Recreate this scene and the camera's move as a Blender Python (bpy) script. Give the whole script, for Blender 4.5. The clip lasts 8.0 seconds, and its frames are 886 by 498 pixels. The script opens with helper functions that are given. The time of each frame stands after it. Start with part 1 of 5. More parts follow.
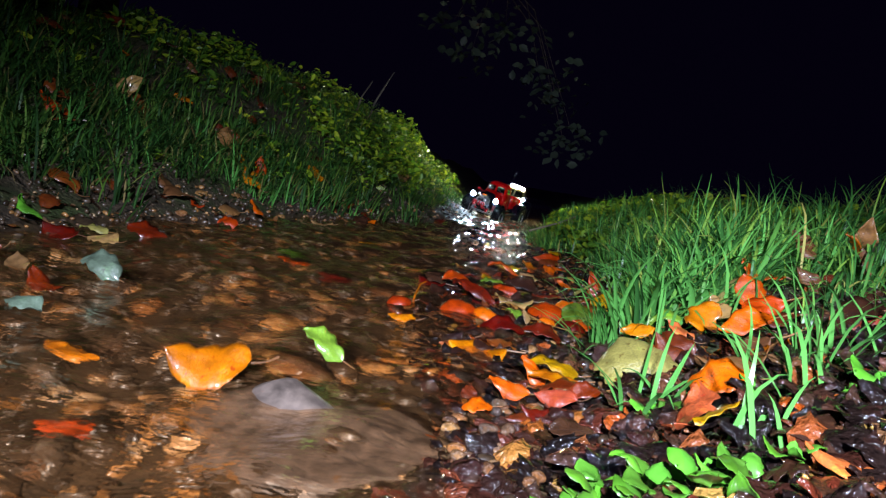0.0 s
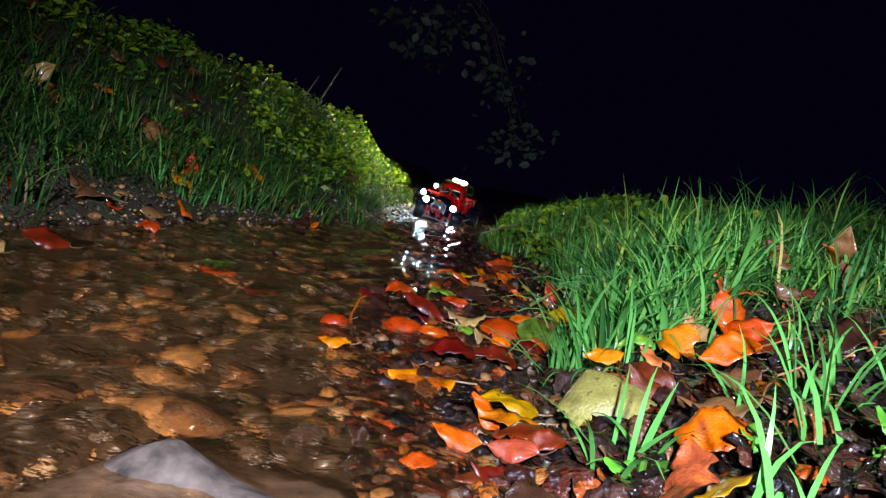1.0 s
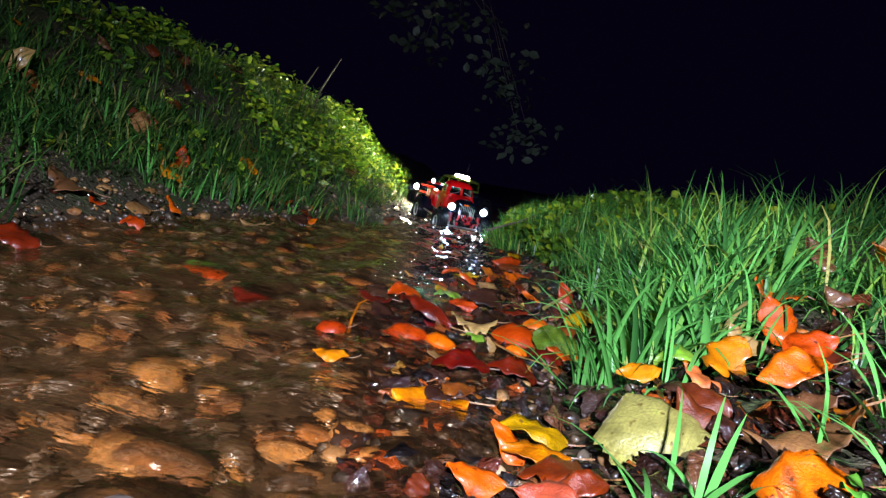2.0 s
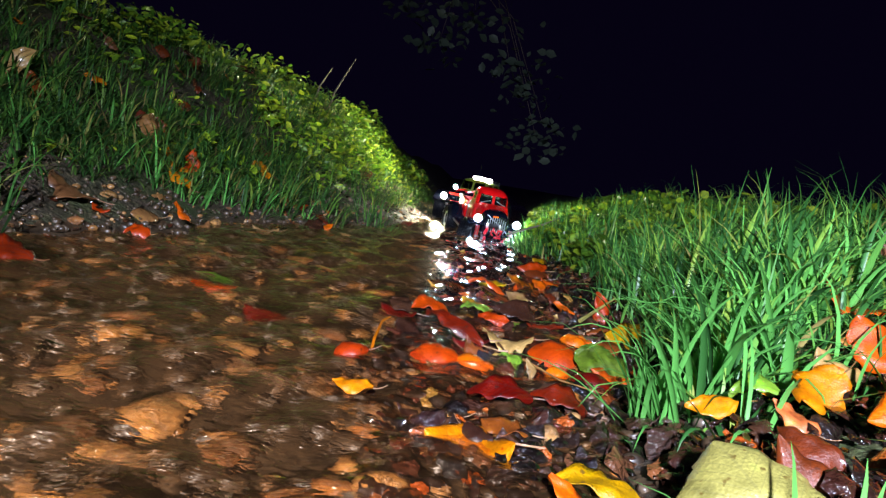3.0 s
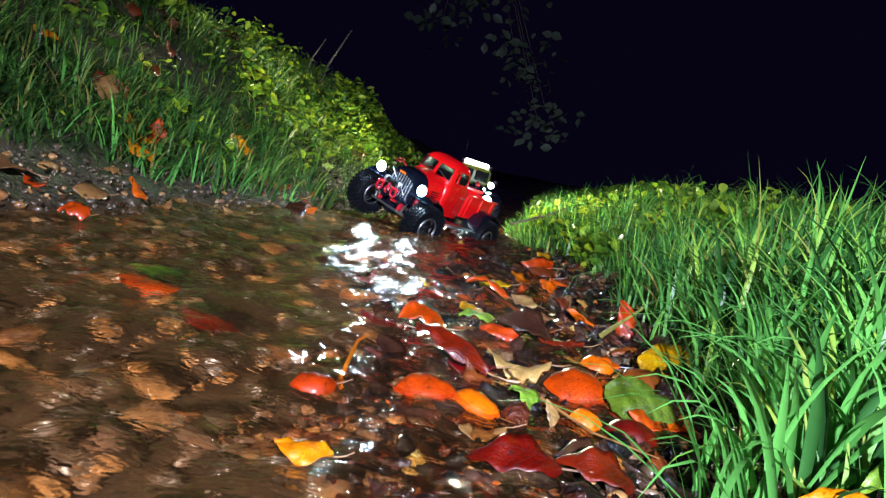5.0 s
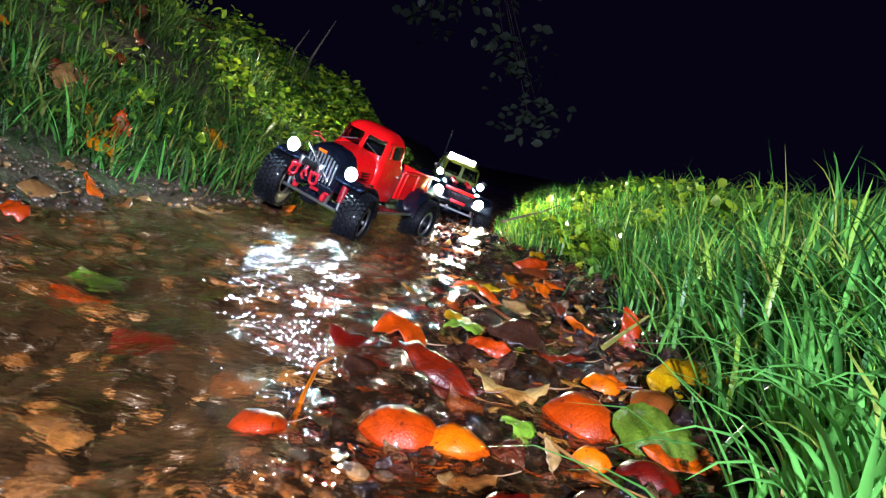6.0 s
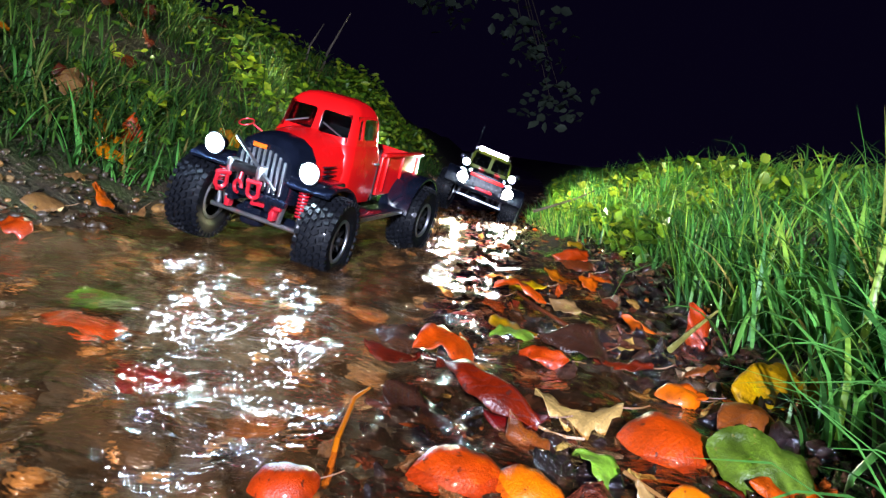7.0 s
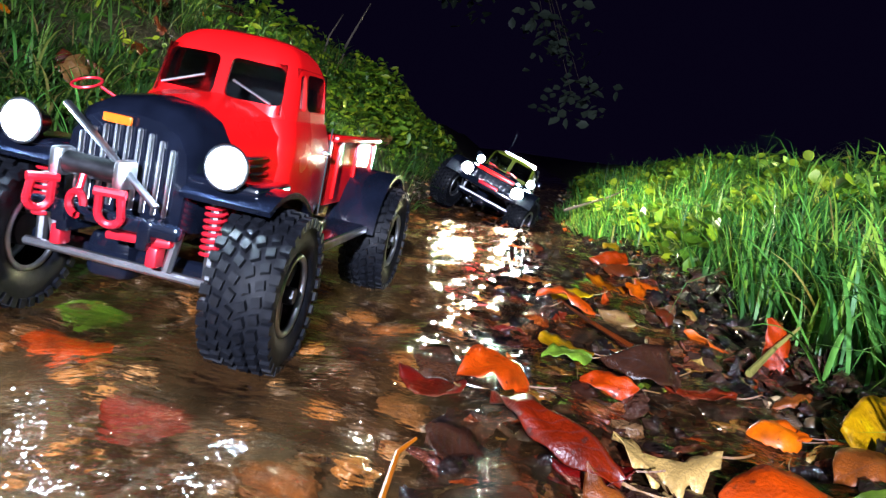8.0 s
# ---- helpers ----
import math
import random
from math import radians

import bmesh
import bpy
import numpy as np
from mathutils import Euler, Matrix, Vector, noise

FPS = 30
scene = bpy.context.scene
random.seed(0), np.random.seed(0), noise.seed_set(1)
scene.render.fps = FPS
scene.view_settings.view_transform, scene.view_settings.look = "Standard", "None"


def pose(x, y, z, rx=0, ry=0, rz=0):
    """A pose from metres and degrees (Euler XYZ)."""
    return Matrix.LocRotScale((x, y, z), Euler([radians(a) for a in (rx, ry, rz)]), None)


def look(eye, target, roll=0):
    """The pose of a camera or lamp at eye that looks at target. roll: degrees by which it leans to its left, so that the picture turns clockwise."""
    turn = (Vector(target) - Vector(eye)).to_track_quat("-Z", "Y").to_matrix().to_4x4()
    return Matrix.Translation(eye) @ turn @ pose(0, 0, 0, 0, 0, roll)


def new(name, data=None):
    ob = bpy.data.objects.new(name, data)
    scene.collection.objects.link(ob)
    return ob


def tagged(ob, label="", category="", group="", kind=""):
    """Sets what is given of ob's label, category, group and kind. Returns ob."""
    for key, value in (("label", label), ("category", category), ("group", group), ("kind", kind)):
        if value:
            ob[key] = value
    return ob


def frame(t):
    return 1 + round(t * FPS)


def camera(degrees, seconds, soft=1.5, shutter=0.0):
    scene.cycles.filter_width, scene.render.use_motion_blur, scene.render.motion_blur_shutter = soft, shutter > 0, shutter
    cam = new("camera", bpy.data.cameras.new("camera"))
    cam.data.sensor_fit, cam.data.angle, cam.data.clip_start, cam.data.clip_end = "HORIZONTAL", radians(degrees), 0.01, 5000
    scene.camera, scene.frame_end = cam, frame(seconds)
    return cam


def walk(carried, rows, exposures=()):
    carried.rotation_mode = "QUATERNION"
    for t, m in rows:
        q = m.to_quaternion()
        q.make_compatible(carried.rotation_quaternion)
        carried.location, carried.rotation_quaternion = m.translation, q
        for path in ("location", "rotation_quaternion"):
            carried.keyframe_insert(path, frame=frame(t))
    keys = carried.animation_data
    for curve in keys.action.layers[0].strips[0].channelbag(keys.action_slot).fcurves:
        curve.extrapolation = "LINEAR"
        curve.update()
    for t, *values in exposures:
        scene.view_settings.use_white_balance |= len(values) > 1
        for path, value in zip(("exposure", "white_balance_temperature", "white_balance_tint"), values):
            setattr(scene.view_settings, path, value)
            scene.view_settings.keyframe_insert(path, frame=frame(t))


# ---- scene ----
cam = camera(62.8, 8.0, 1.3, 0.12)
METRES, EYE, TILT, LEAN, TURN = 0.80, 0.1927, -5.9, -10.64, 0.0
ROWS = [
    (0.0, 0.0, 0.0, 0.0, 0.0, 0.0, 0.0),
    (0.5, 0.0147, 0.0783, 0.0217, -1.53, 0.33, 0.16),
    (1.0, 0.0179, 0.1482, 0.0197, -3.73, -0.09, -0.08),
    (2.5, 0.0046, 0.3261, 0.0309, -3.71, -0.42, -0.15),
    (3.0, -0.0039, 0.3829, 0.0368, -2.59, -0.25, 0.33),
    (3.5, 0.003, 0.4333, 0.0535, -1.53, -0.16, 1.18),
    (4.0, 0.0014, 0.505, 0.0474, -1.87, -0.69, 0.65),
    (4.5, -0.0028, 0.5629, 0.0481, -2.35, -1.27, -1.03),
    (6.0, 0.0233, 0.7503, 0.0568, -3.67, -1.67, -1.19),
    (6.5, 0.0153, 0.8061, 0.0575, -2.75, -2.11, 0.23),
    (7.0, 0.0098, 0.8603, 0.064, -1.78, -2.33, 1.64),
    (7.5, -0.002, 0.914, 0.0709, -1.33, -2.3, 1.85),
    (8.0, -0.0181, 0.9808, 0.0699, -0.6, -2.54, 1.29),
]
walk(cam, [(t, pose(0, 0, EYE, TILT, LEAN, TURN) @ pose(METRES * x, METRES * y, METRES * z, 90 + pitch, roll, yaw)) for t, x, y, z, yaw, pitch, roll in ROWS],
     exposures=[(0.0, -0.35), (0.5, -0.35), (2.5, 0.12), (4.5, 0.45), (6.3, 0.42), (8.0, 0.60)])

# the torch behind the camera, and the night
world = bpy.data.worlds.new("night")
scene.world = world
world.use_nodes = True
world.node_tree.nodes["Background"].inputs[0].default_value = (0.30, 0.16, 1.0, 1)
world.node_tree.nodes["Background"].inputs[1].default_value = 0.0045
torch = new("torch", bpy.data.lights.new("torch", "SPOT"))
torch.data.energy, torch.data.shadow_soft_size, torch.data.spot_size, torch.data.spot_blend = 540, 0.04, radians(70), 1.0
torch.data.color = (0.90, 1.0, 1.30)
torch.matrix_world = look((-0.12, -0.72, 0.72), (0.24, 1.20, 0.02))


# ---- materials ----
def material(name, build):
    mat = bpy.data.materials.new(name)
    mat.use_nodes = True
    tree = mat.node_tree
    build(tree, tree.nodes["Principled BSDF"])
    return mat


def node(tree, kind, **inputs):
    n = tree.nodes.new(kind)
    for key, value in inputs.items():
        n.inputs[key.replace("_", " ")].default_value = value
    return n


def noise_of(tree, scale, detail=4.0, coords="Object", stretch=None):
    co = tree.nodes.new("ShaderNodeTexCoord")
    n = node(tree, "ShaderNodeTexNoise", Scale=scale, Detail=detail)
    if stretch:
        mp = node(tree, "ShaderNodeMapping", Scale=stretch)
        tree.links.new(co.outputs[coords], mp.inputs[0])
        tree.links.new(mp.outputs[0], n.inputs["Vector"])
    else:
        tree.links.new(co.outputs[coords], n.inputs["Vector"])
    return n.outputs["Fac"]


def ramp(tree, fac, stops):
    r = tree.nodes.new("ShaderNodeValToRGB")
    while len(r.color_ramp.elements) < len(stops):
        r.color_ramp.elements.new(0.5)
    for e, (p, c) in zip(r.color_ramp.elements, stops):
        e.position, e.color = p, (*c, 1)
    tree.links.new(fac, r.inputs[0])
    return r.outputs[0]


def mix(tree, fac, a, b, mode="MIX"):
    m = tree.nodes.new("ShaderNodeMix")
    m.data_type, m.blend_type = "RGBA", mode
    for sock, v in ((m.inputs[0], fac), (m.inputs[6], a), (m.inputs[7], b)):
        if isinstance(v, (int, float)):
            sock.default_value = v
        elif isinstance(v, tuple):
            sock.default_value = (*v, 1)
        else:
            tree.links.new(v, sock)
    return m.outputs[2]


def relief(tree, p, fac, strength, distance):
    b = node(tree, "ShaderNodeBump", Strength=strength, Distance=distance)
    tree.links.new(fac, b.inputs["Height"])
    tree.links.new(b.outputs[0], p.inputs["Normal"])
    return b


def plain(name, color, rough=0.5, metal=0.0, grain=60.0, vary=0.25, bump=0.15, coat=0.0):
    def build(tree, p):
        n = noise_of(tree, grain)
        dark = tuple(c * (1 - vary) for c in color)
        light = tuple(min(1, c * (1 + vary)) for c in color)
        tree.links.new(ramp(tree, n, [(0.3, dark), (0.7, light)]), p.inputs["Base Color"])
        r = node(tree, "ShaderNodeMapRange", To_Min=max(0.03, rough - 0.1), To_Max=min(1, rough + 0.12))
        tree.links.new(noise_of(tree, grain * 0.3), r.inputs[0])
        tree.links.new(r.outputs[0], p.inputs["Roughness"])
        p.inputs["Metallic"].default_value = metal
        p.inputs["Coat Weight"].default_value = coat
        p.inputs["Coat Roughness"].default_value = 0.08
        if bump:
            relief(tree, p, n, bump, 0.002)
    return material(name, build)


def glowing(name, color, strength):
    def build(tree, p):
        p.inputs["Base Color"].default_value = (0.8, 0.8, 0.8, 1)
        p.inputs["Emission Color"].default_value = (*color, 1)
        p.inputs["Emission Strength"].default_value = strength
    return material(name, build)


def calc(tree, op, a, b=0.0):
    m = tree.nodes.new("ShaderNodeMath")
    m.operation = op
    for sock, v in ((m.inputs[0], a), (m.inputs[1], b)):
        if isinstance(v, (int, float)):
            sock.default_value = v
        else:
            tree.links.new(v, sock)
    return m.outputs[0]


def leaf_material(name, base, spot, rough=0.40, spots=0.66):
    """A wet autumn leaf: blotched, veined, spotted, each one a little different."""
    def build(tree, p):
        info = tree.nodes.new("ShaderNodeObjectInfo")
        co = tree.nodes.new("ShaderNodeTexCoord")
        shift = node(tree, "ShaderNodeVectorMath")
        shift.operation = "ADD"
        tree.links.new(co.outputs["Object"], shift.inputs[0])
        tree.links.new(calc(tree, "MULTIPLY", info.outputs["Random"], 40.0), shift.inputs[1])

        def own_noise(scale, detail):
            n = node(tree, "ShaderNodeTexNoise", Scale=scale, Detail=detail)
            tree.links.new(shift.outputs[0], n.inputs["Vector"])
            return n.outputs["Fac"]
        blotch, fine, dot = own_noise(3.2, 5), own_noise(34, 4), own_noise(11, 2)
        col = ramp(tree, blotch, [(0.28, tuple(c * 0.32 for c in base)), (0.45, tuple(c * 0.8 for c in base)), (0.6, base), (0.75, (min(1, base[0] * 1.15), min(1, base[1] * 1.6), base[2]))])
        col = mix(tree, ramp(tree, fine, [(0.35, (0.55, 0.55, 0.55)), (0.62, (0, 0, 0))]), col, tuple(c * 0.5 for c in base))
        col = mix(tree, ramp(tree, dot, [(spots, (0, 0, 0)), (spots + 0.05, (1, 1, 1))]), col, spot)
        xyz = tree.nodes.new("ShaderNodeSeparateXYZ")
        tree.links.new(co.outputs["Object"], xyz.inputs[0])
        ax = calc(tree, "ABSOLUTE", xyz.outputs[0])
        along = calc(tree, "SUBTRACT", xyz.outputs[1], calc(tree, "MULTIPLY", ax, 0.9))
        rib = calc(tree, "SINE", calc(tree, "MULTIPLY", along, 52.0))
        vein = calc(tree, "MAXIMUM", calc(tree, "GREATER_THAN", rib, 0.93), calc(tree, "LESS_THAN", ax, 0.012))
        col = mix(tree, calc(tree, "MULTIPLY", vein, 0.45), col, tuple(c * 0.45 + 0.012 for c in base))
        hsv = node(tree, "ShaderNodeHueSaturation", Saturation=1.05)
        mr = node(tree, "ShaderNodeMapRange", To_Min=0.5, To_Max=1.05)
        tree.links.new(info.outputs["Random"], mr.inputs[0])
        tree.links.new(mr.outputs[0], hsv.inputs["Value"])
        mh = node(tree, "ShaderNodeMapRange", To_Min=0.489, To_Max=0.508)
        tree.links.new(info.outputs["Random"], mh.inputs[0])
        tree.links.new(mh.outputs[0], hsv.inputs["Hue"])
        tree.links.new(col, hsv.inputs["Color"])
        tree.links.new(hsv.outputs[0], p.inputs["Base Color"])
        p.inputs["Roughness"].default_value = rough
        p.inputs["Specular IOR Level"].default_value = 0.3
        p.inputs["Coat Weight"].default_value = 0.35
        p.inputs["Coat Roughness"].default_value = 0.14
        h = calc(tree, "ADD", calc(tree, "MULTIPLY", fine, 0.6), calc(tree, "MULTIPLY", vein, -0.35))
        relief(tree, p, h, 0.3, 0.006)
    return material(name, build)


def island_material(name, stops, rough=0.5, through_light=0.25, wet=0.0):
    """Blades and small leaves: each island takes its own shade."""
    def build(tree, p):
        geo = tree.nodes.new("ShaderNodeNewGeometry")
        col = ramp(tree, geo.outputs["Random Per Island"], stops)
        patch = ramp(tree, noise_of(tree, 3.0, 3), [(0.3, (0.6, 0.62, 0.55)), (0.7, (1.15, 1.1, 1.0))])
        col = mix(tree, 1.0, col, patch, "MULTIPLY")
        tree.links.new(col, p.inputs["Base Color"])
        p.inputs["Roughness"].default_value = rough
        p.inputs["Specular IOR Level"].default_value = 0.5
        if wet:
            p.inputs["Coat Weight"].default_value = wet
            p.inputs["Coat Roughness"].default_value = 0.07
            fine = noise_of(tree, 170, 3)
            relief(tree, p, fine, 0.9, 0.008)
        tr = tree.nodes.new("ShaderNodeBsdfTranslucent")
        tree.links.new(col, tr.inputs[0])
        ms = tree.nodes.new("ShaderNodeMixShader")
        ms.inputs[0].default_value = through_light
        tree.links.new(p.outputs[0], ms.inputs[1])
        tree.links.new(tr.outputs[0], ms.inputs[2])
        tree.links.new(ms.outputs[0], tree.nodes["Material Output"].inputs[0])
    return material(name, build)


def build_soil(tree, p):
    big, small = noise_of(tree, 7, 5), noise_of(tree, 120, 6)
    col = ramp(tree, small, [(0.3, (0.012, 0.008, 0.005)), (0.55, (0.05, 0.032, 0.018)), (0.75, (0.11, 0.075, 0.045))])
    moss = ramp(tree, big, [(0.45, (0, 0, 0)), (0.65, (1, 1, 1))])
    col = mix(tree, moss, col, mix(tree, small, (0.01, 0.018, 0.004), (0.05, 0.07, 0.012)))
    tree.links.new(col, p.inputs["Base Color"])
    p.inputs["Roughness"].default_value = 0.6
    relief(tree, p, small, 0.9, 0.012)


def build_stone(tree, p):
    info = tree.nodes.new("ShaderNodeObjectInfo")
    n, f = noise_of(tree, 4, 6), noise_of(tree, 26, 4)
    col = ramp(tree, info.outputs["Random"], [(0.0, (0.08, 0.034, 0.014)), (0.3, (0.36, 0.14, 0.03)), (0.45, (0.05, 0.030, 0.018)), (0.65, (0.16, 0.085, 0.042)), (0.85, (0.44, 0.22, 0.06)), (1.0, (0.04, 0.026, 0.018))])
    col = mix(tree, 1.0, col, ramp(tree, n, [(0.3, (0.35, 0.32, 0.3)), (0.7, (1.25, 1.2, 1.15))]), "MULTIPLY")
    tree.links.new(col, p.inputs["Base Color"])
    p.inputs["Roughness"].default_value = 0.4
    p.inputs["Coat Weight"].default_value = 0.4
    p.inputs["Coat Roughness"].default_value = 0.12
    relief(tree, p, f, 0.5, 0.03)


def build_gravel(tree, p):
    geo = tree.nodes.new("ShaderNodeNewGeometry")
    col = ramp(tree, geo.outputs["Random Per Island"], [(0.0, (0.03, 0.018, 0.010)), (0.45, (0.075, 0.045, 0.022)), (0.72, (0.10, 0.078, 0.058)), (0.84, (0.24, 0.11, 0.03)), (0.94, (0.40, 0.20, 0.06)), (1.0, (0.48, 0.34, 0.19))])
    col = mix(tree, 1.0, col, ramp(tree, noise_of(tree, 150, 4), [(0.3, (0.45, 0.42, 0.4)), (0.7, (1.0, 0.96, 0.92))]), "MULTIPLY")
    tree.links.new(col, p.inputs["Base Color"])
    p.inputs["Roughness"].default_value = 0.42
    p.inputs["Coat Weight"].default_value = 0.4
    p.inputs["Coat Roughness"].default_value = 0.15


def build_water(tree, p):
    p.inputs["Base Color"].default_value = (0.36, 0.19, 0.08, 1)
    p.inputs["Transmission Weight"].default_value = 0.98
    p.inputs["IOR"].default_value = 1.33
    p.inputs["Roughness"].default_value = 0.025
    a = noise_of(tree, 28, 2, stretch=(0.9, 1.1, 1))
    b = noise_of(tree, 110, 2, stretch=(0.7, 1.3, 1))
    m = node(tree, "ShaderNodeMath")
    m.operation = "MULTIPLY_ADD"
    m.inputs[1].default_value = 0.45
    tree.links.new(b, m.inputs[0])
    tree.links.new(a, m.inputs[2])
    relief(tree, p, m.outputs[0], 0.62, 0.010)


def build_glass(tree, p):
    p.inputs["Base Color"].default_value = (0.14, 0.16, 0.17, 1)
    p.inputs["Transmission Weight"].default_value = 1.0
    p.inputs["IOR"].default_value = 1.45
    n = node(tree, "ShaderNodeMapRange", To_Min=0.02, To_Max=0.14)
    tree.links.new(noise_of(tree, 25), n.inputs[0])
    tree.links.new(n.outputs[0], p.inputs["Roughness"])


def build_bark(tree, p):
    n = noise_of(tree, 30, 6, stretch=(1, 1, 0.2))
    tree.links.new(ramp(tree, n, [(0.3, (0.03, 0.022, 0.016)), (0.7, (0.14, 0.11, 0.08))]), p.inputs["Base Color"])
    p.inputs["Roughness"].default_value = 0.85
    relief(tree, p, n, 0.8, 0.02)


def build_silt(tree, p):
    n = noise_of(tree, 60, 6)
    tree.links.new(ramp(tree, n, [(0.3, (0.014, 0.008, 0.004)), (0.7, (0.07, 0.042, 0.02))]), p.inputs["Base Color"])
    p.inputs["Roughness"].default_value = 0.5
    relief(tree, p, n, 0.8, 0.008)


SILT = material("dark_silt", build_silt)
SOIL, STONE, GRAVEL = material("damp_soil", build_soil), material("wet_stone", build_stone), material("wet_gravel", build_gravel)
WATER, GLASS, BARK = material("stream_water", build_water), material("smoked_glass", build_glass), material("bark", build_bark)
GRASS = island_material("grass_green", [(0.0, (0.015, 0.065, 0.016)), (0.4, (0.050, 0.19, 0.040)), (0.75, (0.125, 0.34, 0.058)), (0.93, (0.25, 0.42, 0.058)), (1.0, (0.36, 0.28, 0.10))], 0.42, 0.35)
GRASS_BLADE = island_material("grass_blade_green", [(0.0, (0.06, 0.24, 0.06)), (0.6, (0.13, 0.42, 0.09)), (1.0, (0.26, 0.52, 0.10))], 0.34, 0.35)
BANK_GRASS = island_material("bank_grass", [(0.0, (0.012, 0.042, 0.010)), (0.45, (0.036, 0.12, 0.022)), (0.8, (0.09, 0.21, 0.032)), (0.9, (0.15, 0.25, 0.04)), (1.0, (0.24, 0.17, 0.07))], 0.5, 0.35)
WEED = island_material("weed_green", [(0.0, (0.03, 0.10, 0.010)), (0.5, (0.13, 0.26, 0.016)), (1.0, (0.36, 0.44, 0.025))], 0.45, 0.3)
LITTER = island_material("leaf_litter", [(0.0, (0.006, 0.004, 0.004)), (0.4, (0.013, 0.007, 0.006)), (0.58, (0.030, 0.009, 0.006)), (0.74, (0.042, 0.022, 0.015)), (0.85, (0.09, 0.015, 0.007)), (0.93, (0.12, 0.062, 0.03)), (0.975, (0.30, 0.050, 0.005)), (1.0, (0.30, 0.19, 0.05))], 0.16, 0.04, 0.9)
CANOPY = island_material("canopy_leaf", [(0.0, (0.06, 0.09, 0.07)), (1.0, (0.13, 0.17, 0.13))], 0.5, 0.2)
LEAF = {
    "orange": leaf_material("leaf_orange", (0.64, 0.092, 0.003), (0.10, 0.025, 0.01)),
    "amber": leaf_material("leaf_amber", (0.66, 0.20, 0.006), (0.35, 0.06, 0.008)),
    "yellow": leaf_material("leaf_yellow", (0.62, 0.34, 0.012), (0.18, 0.10, 0.02)),
    "red": leaf_material("leaf_red", (0.16, 0.018, 0.008), (0.05, 0.012, 0.008), 0.36),
    "rust": leaf_material("leaf_rust", (0.17, 0.038, 0.012), (0.07, 0.02, 0.01)),
    "brown": leaf_material("leaf_brown", (0.05, 0.020, 0.011), (0.03, 0.015, 0.01), 0.25),
    "pale": leaf_material("leaf_pale", (0.36, 0.21, 0.08), (0.26, 0.15, 0.07)),
    "tan": leaf_material("leaf_tan", (0.25, 0.115, 0.045), (0.16, 0.07, 0.03)),
    "pink": leaf_material("leaf_pink", (0.52, 0.12, 0.05), (0.34, 0.06, 0.03)),
    "paleyellow": leaf_material("leaf_pale_yellow", (0.44, 0.40, 0.11), (0.16, 0.12, 0.03)),
    "lime": leaf_material("leaf_lime", (0.17, 0.29, 0.035), (0.28, 0.26, 0.05)),
    "green": leaf_material("leaf_green", (0.12, 0.36, 0.04), (0.10, 0.20, 0.03)),
    "greygreen": leaf_material("leaf_grey_green", (0.16, 0.22, 0.15), (0.08, 0.10, 0.06)),
}
RED = plain("red_paint", (0.66, 0.005, 0.006), 0.26, 0.0, 20, 0.08, 0.02, 0.15)
LIME_PAINT = plain("lime_paint", (0.10, 0.12, 0.012), 0.35, 0.0, 25, 0.12, 0.03, 0.1)
RED_METAL = plain("red_anodised", (0.60, 0.015, 0.03), 0.35, 0.3, 60, 0.2, 0.1)
BLACK = plain("black_plastic", (0.004, 0.0055, 0.0115), 0.15, 0.0, 50, 0.3, 0.02, 0.3)
RUBBER = plain("wet_rubber", (0.0045, 0.005, 0.007), 0.55, 0.0, 160, 0.5, 0.12, 0.1)
RUBBER.node_tree.nodes["Principled BSDF"].inputs["Specular IOR Level"].default_value = 0.12
STEEL = plain("steel", (0.50, 0.51, 0.54), 0.36, 1.0, 70, 0.15, 0.1)
MID_STEEL = plain("dull_steel", (0.24, 0.25, 0.28), 0.38, 1.0, 70, 0.25, 0.12)
DARK_STEEL = plain("dark_steel", (0.10, 0.10, 0.11), 0.35, 1.0, 70, 0.3, 0.15)
ROCK_GREY = plain("grey_rock", (0.085, 0.064, 0.052), 0.4, 0.0, 70, 0.6, 0.9, 0.3)
AMBER_LENS = plain("amber_lens", (0.75, 0.12, 0.01), 0.2, 0.0, 50, 0.1, 0.0)
LINER = plain("black_interior", (0.008, 0.008, 0.009), 0.7, 0.0, 60, 0.2, 0.1)
HEAD_GLOW = glowing("headlight_glow", (0.62, 0.84, 1.0), 800)
WARM_GLOW = glowing("warm_light_glow", (1.0, 0.95, 0.62), 2600)
BAR_GLOW = glowing("light_bar_glow", (1.0, 0.97, 0.66), 14000)
TAIL_GLOW = glowing("tail_light_glow", (1.0, 0.03, 0.05), 2)


# ---- mesh helpers ----
def part(name, bm, mat, parent=None, label="", smooth=True):
    me = bpy.data.meshes.new(name)
    if smooth:
        for f in bm.faces:
            f.smooth = True
        for e in bm.edges:
            if len(e.link_faces) == 2 and e.calc_face_angle(0.0) > 0.6:
                e.smooth = False
    bm.to_mesh(me)
    bm.free()
    me.materials.append(mat)
    ob = new(name, me)
    ob.parent = parent
    return tagged(ob, label)


def sheet(name, verts, faces, mat, smooth=True):
    me = bpy.data.meshes.new(name)
    me.from_pydata(verts, [], faces)
    if smooth:
        me.polygons.foreach_set("use_smooth", [True] * len(me.polygons))
    me.materials.append(mat)
    me.update()
    return new(name, me)


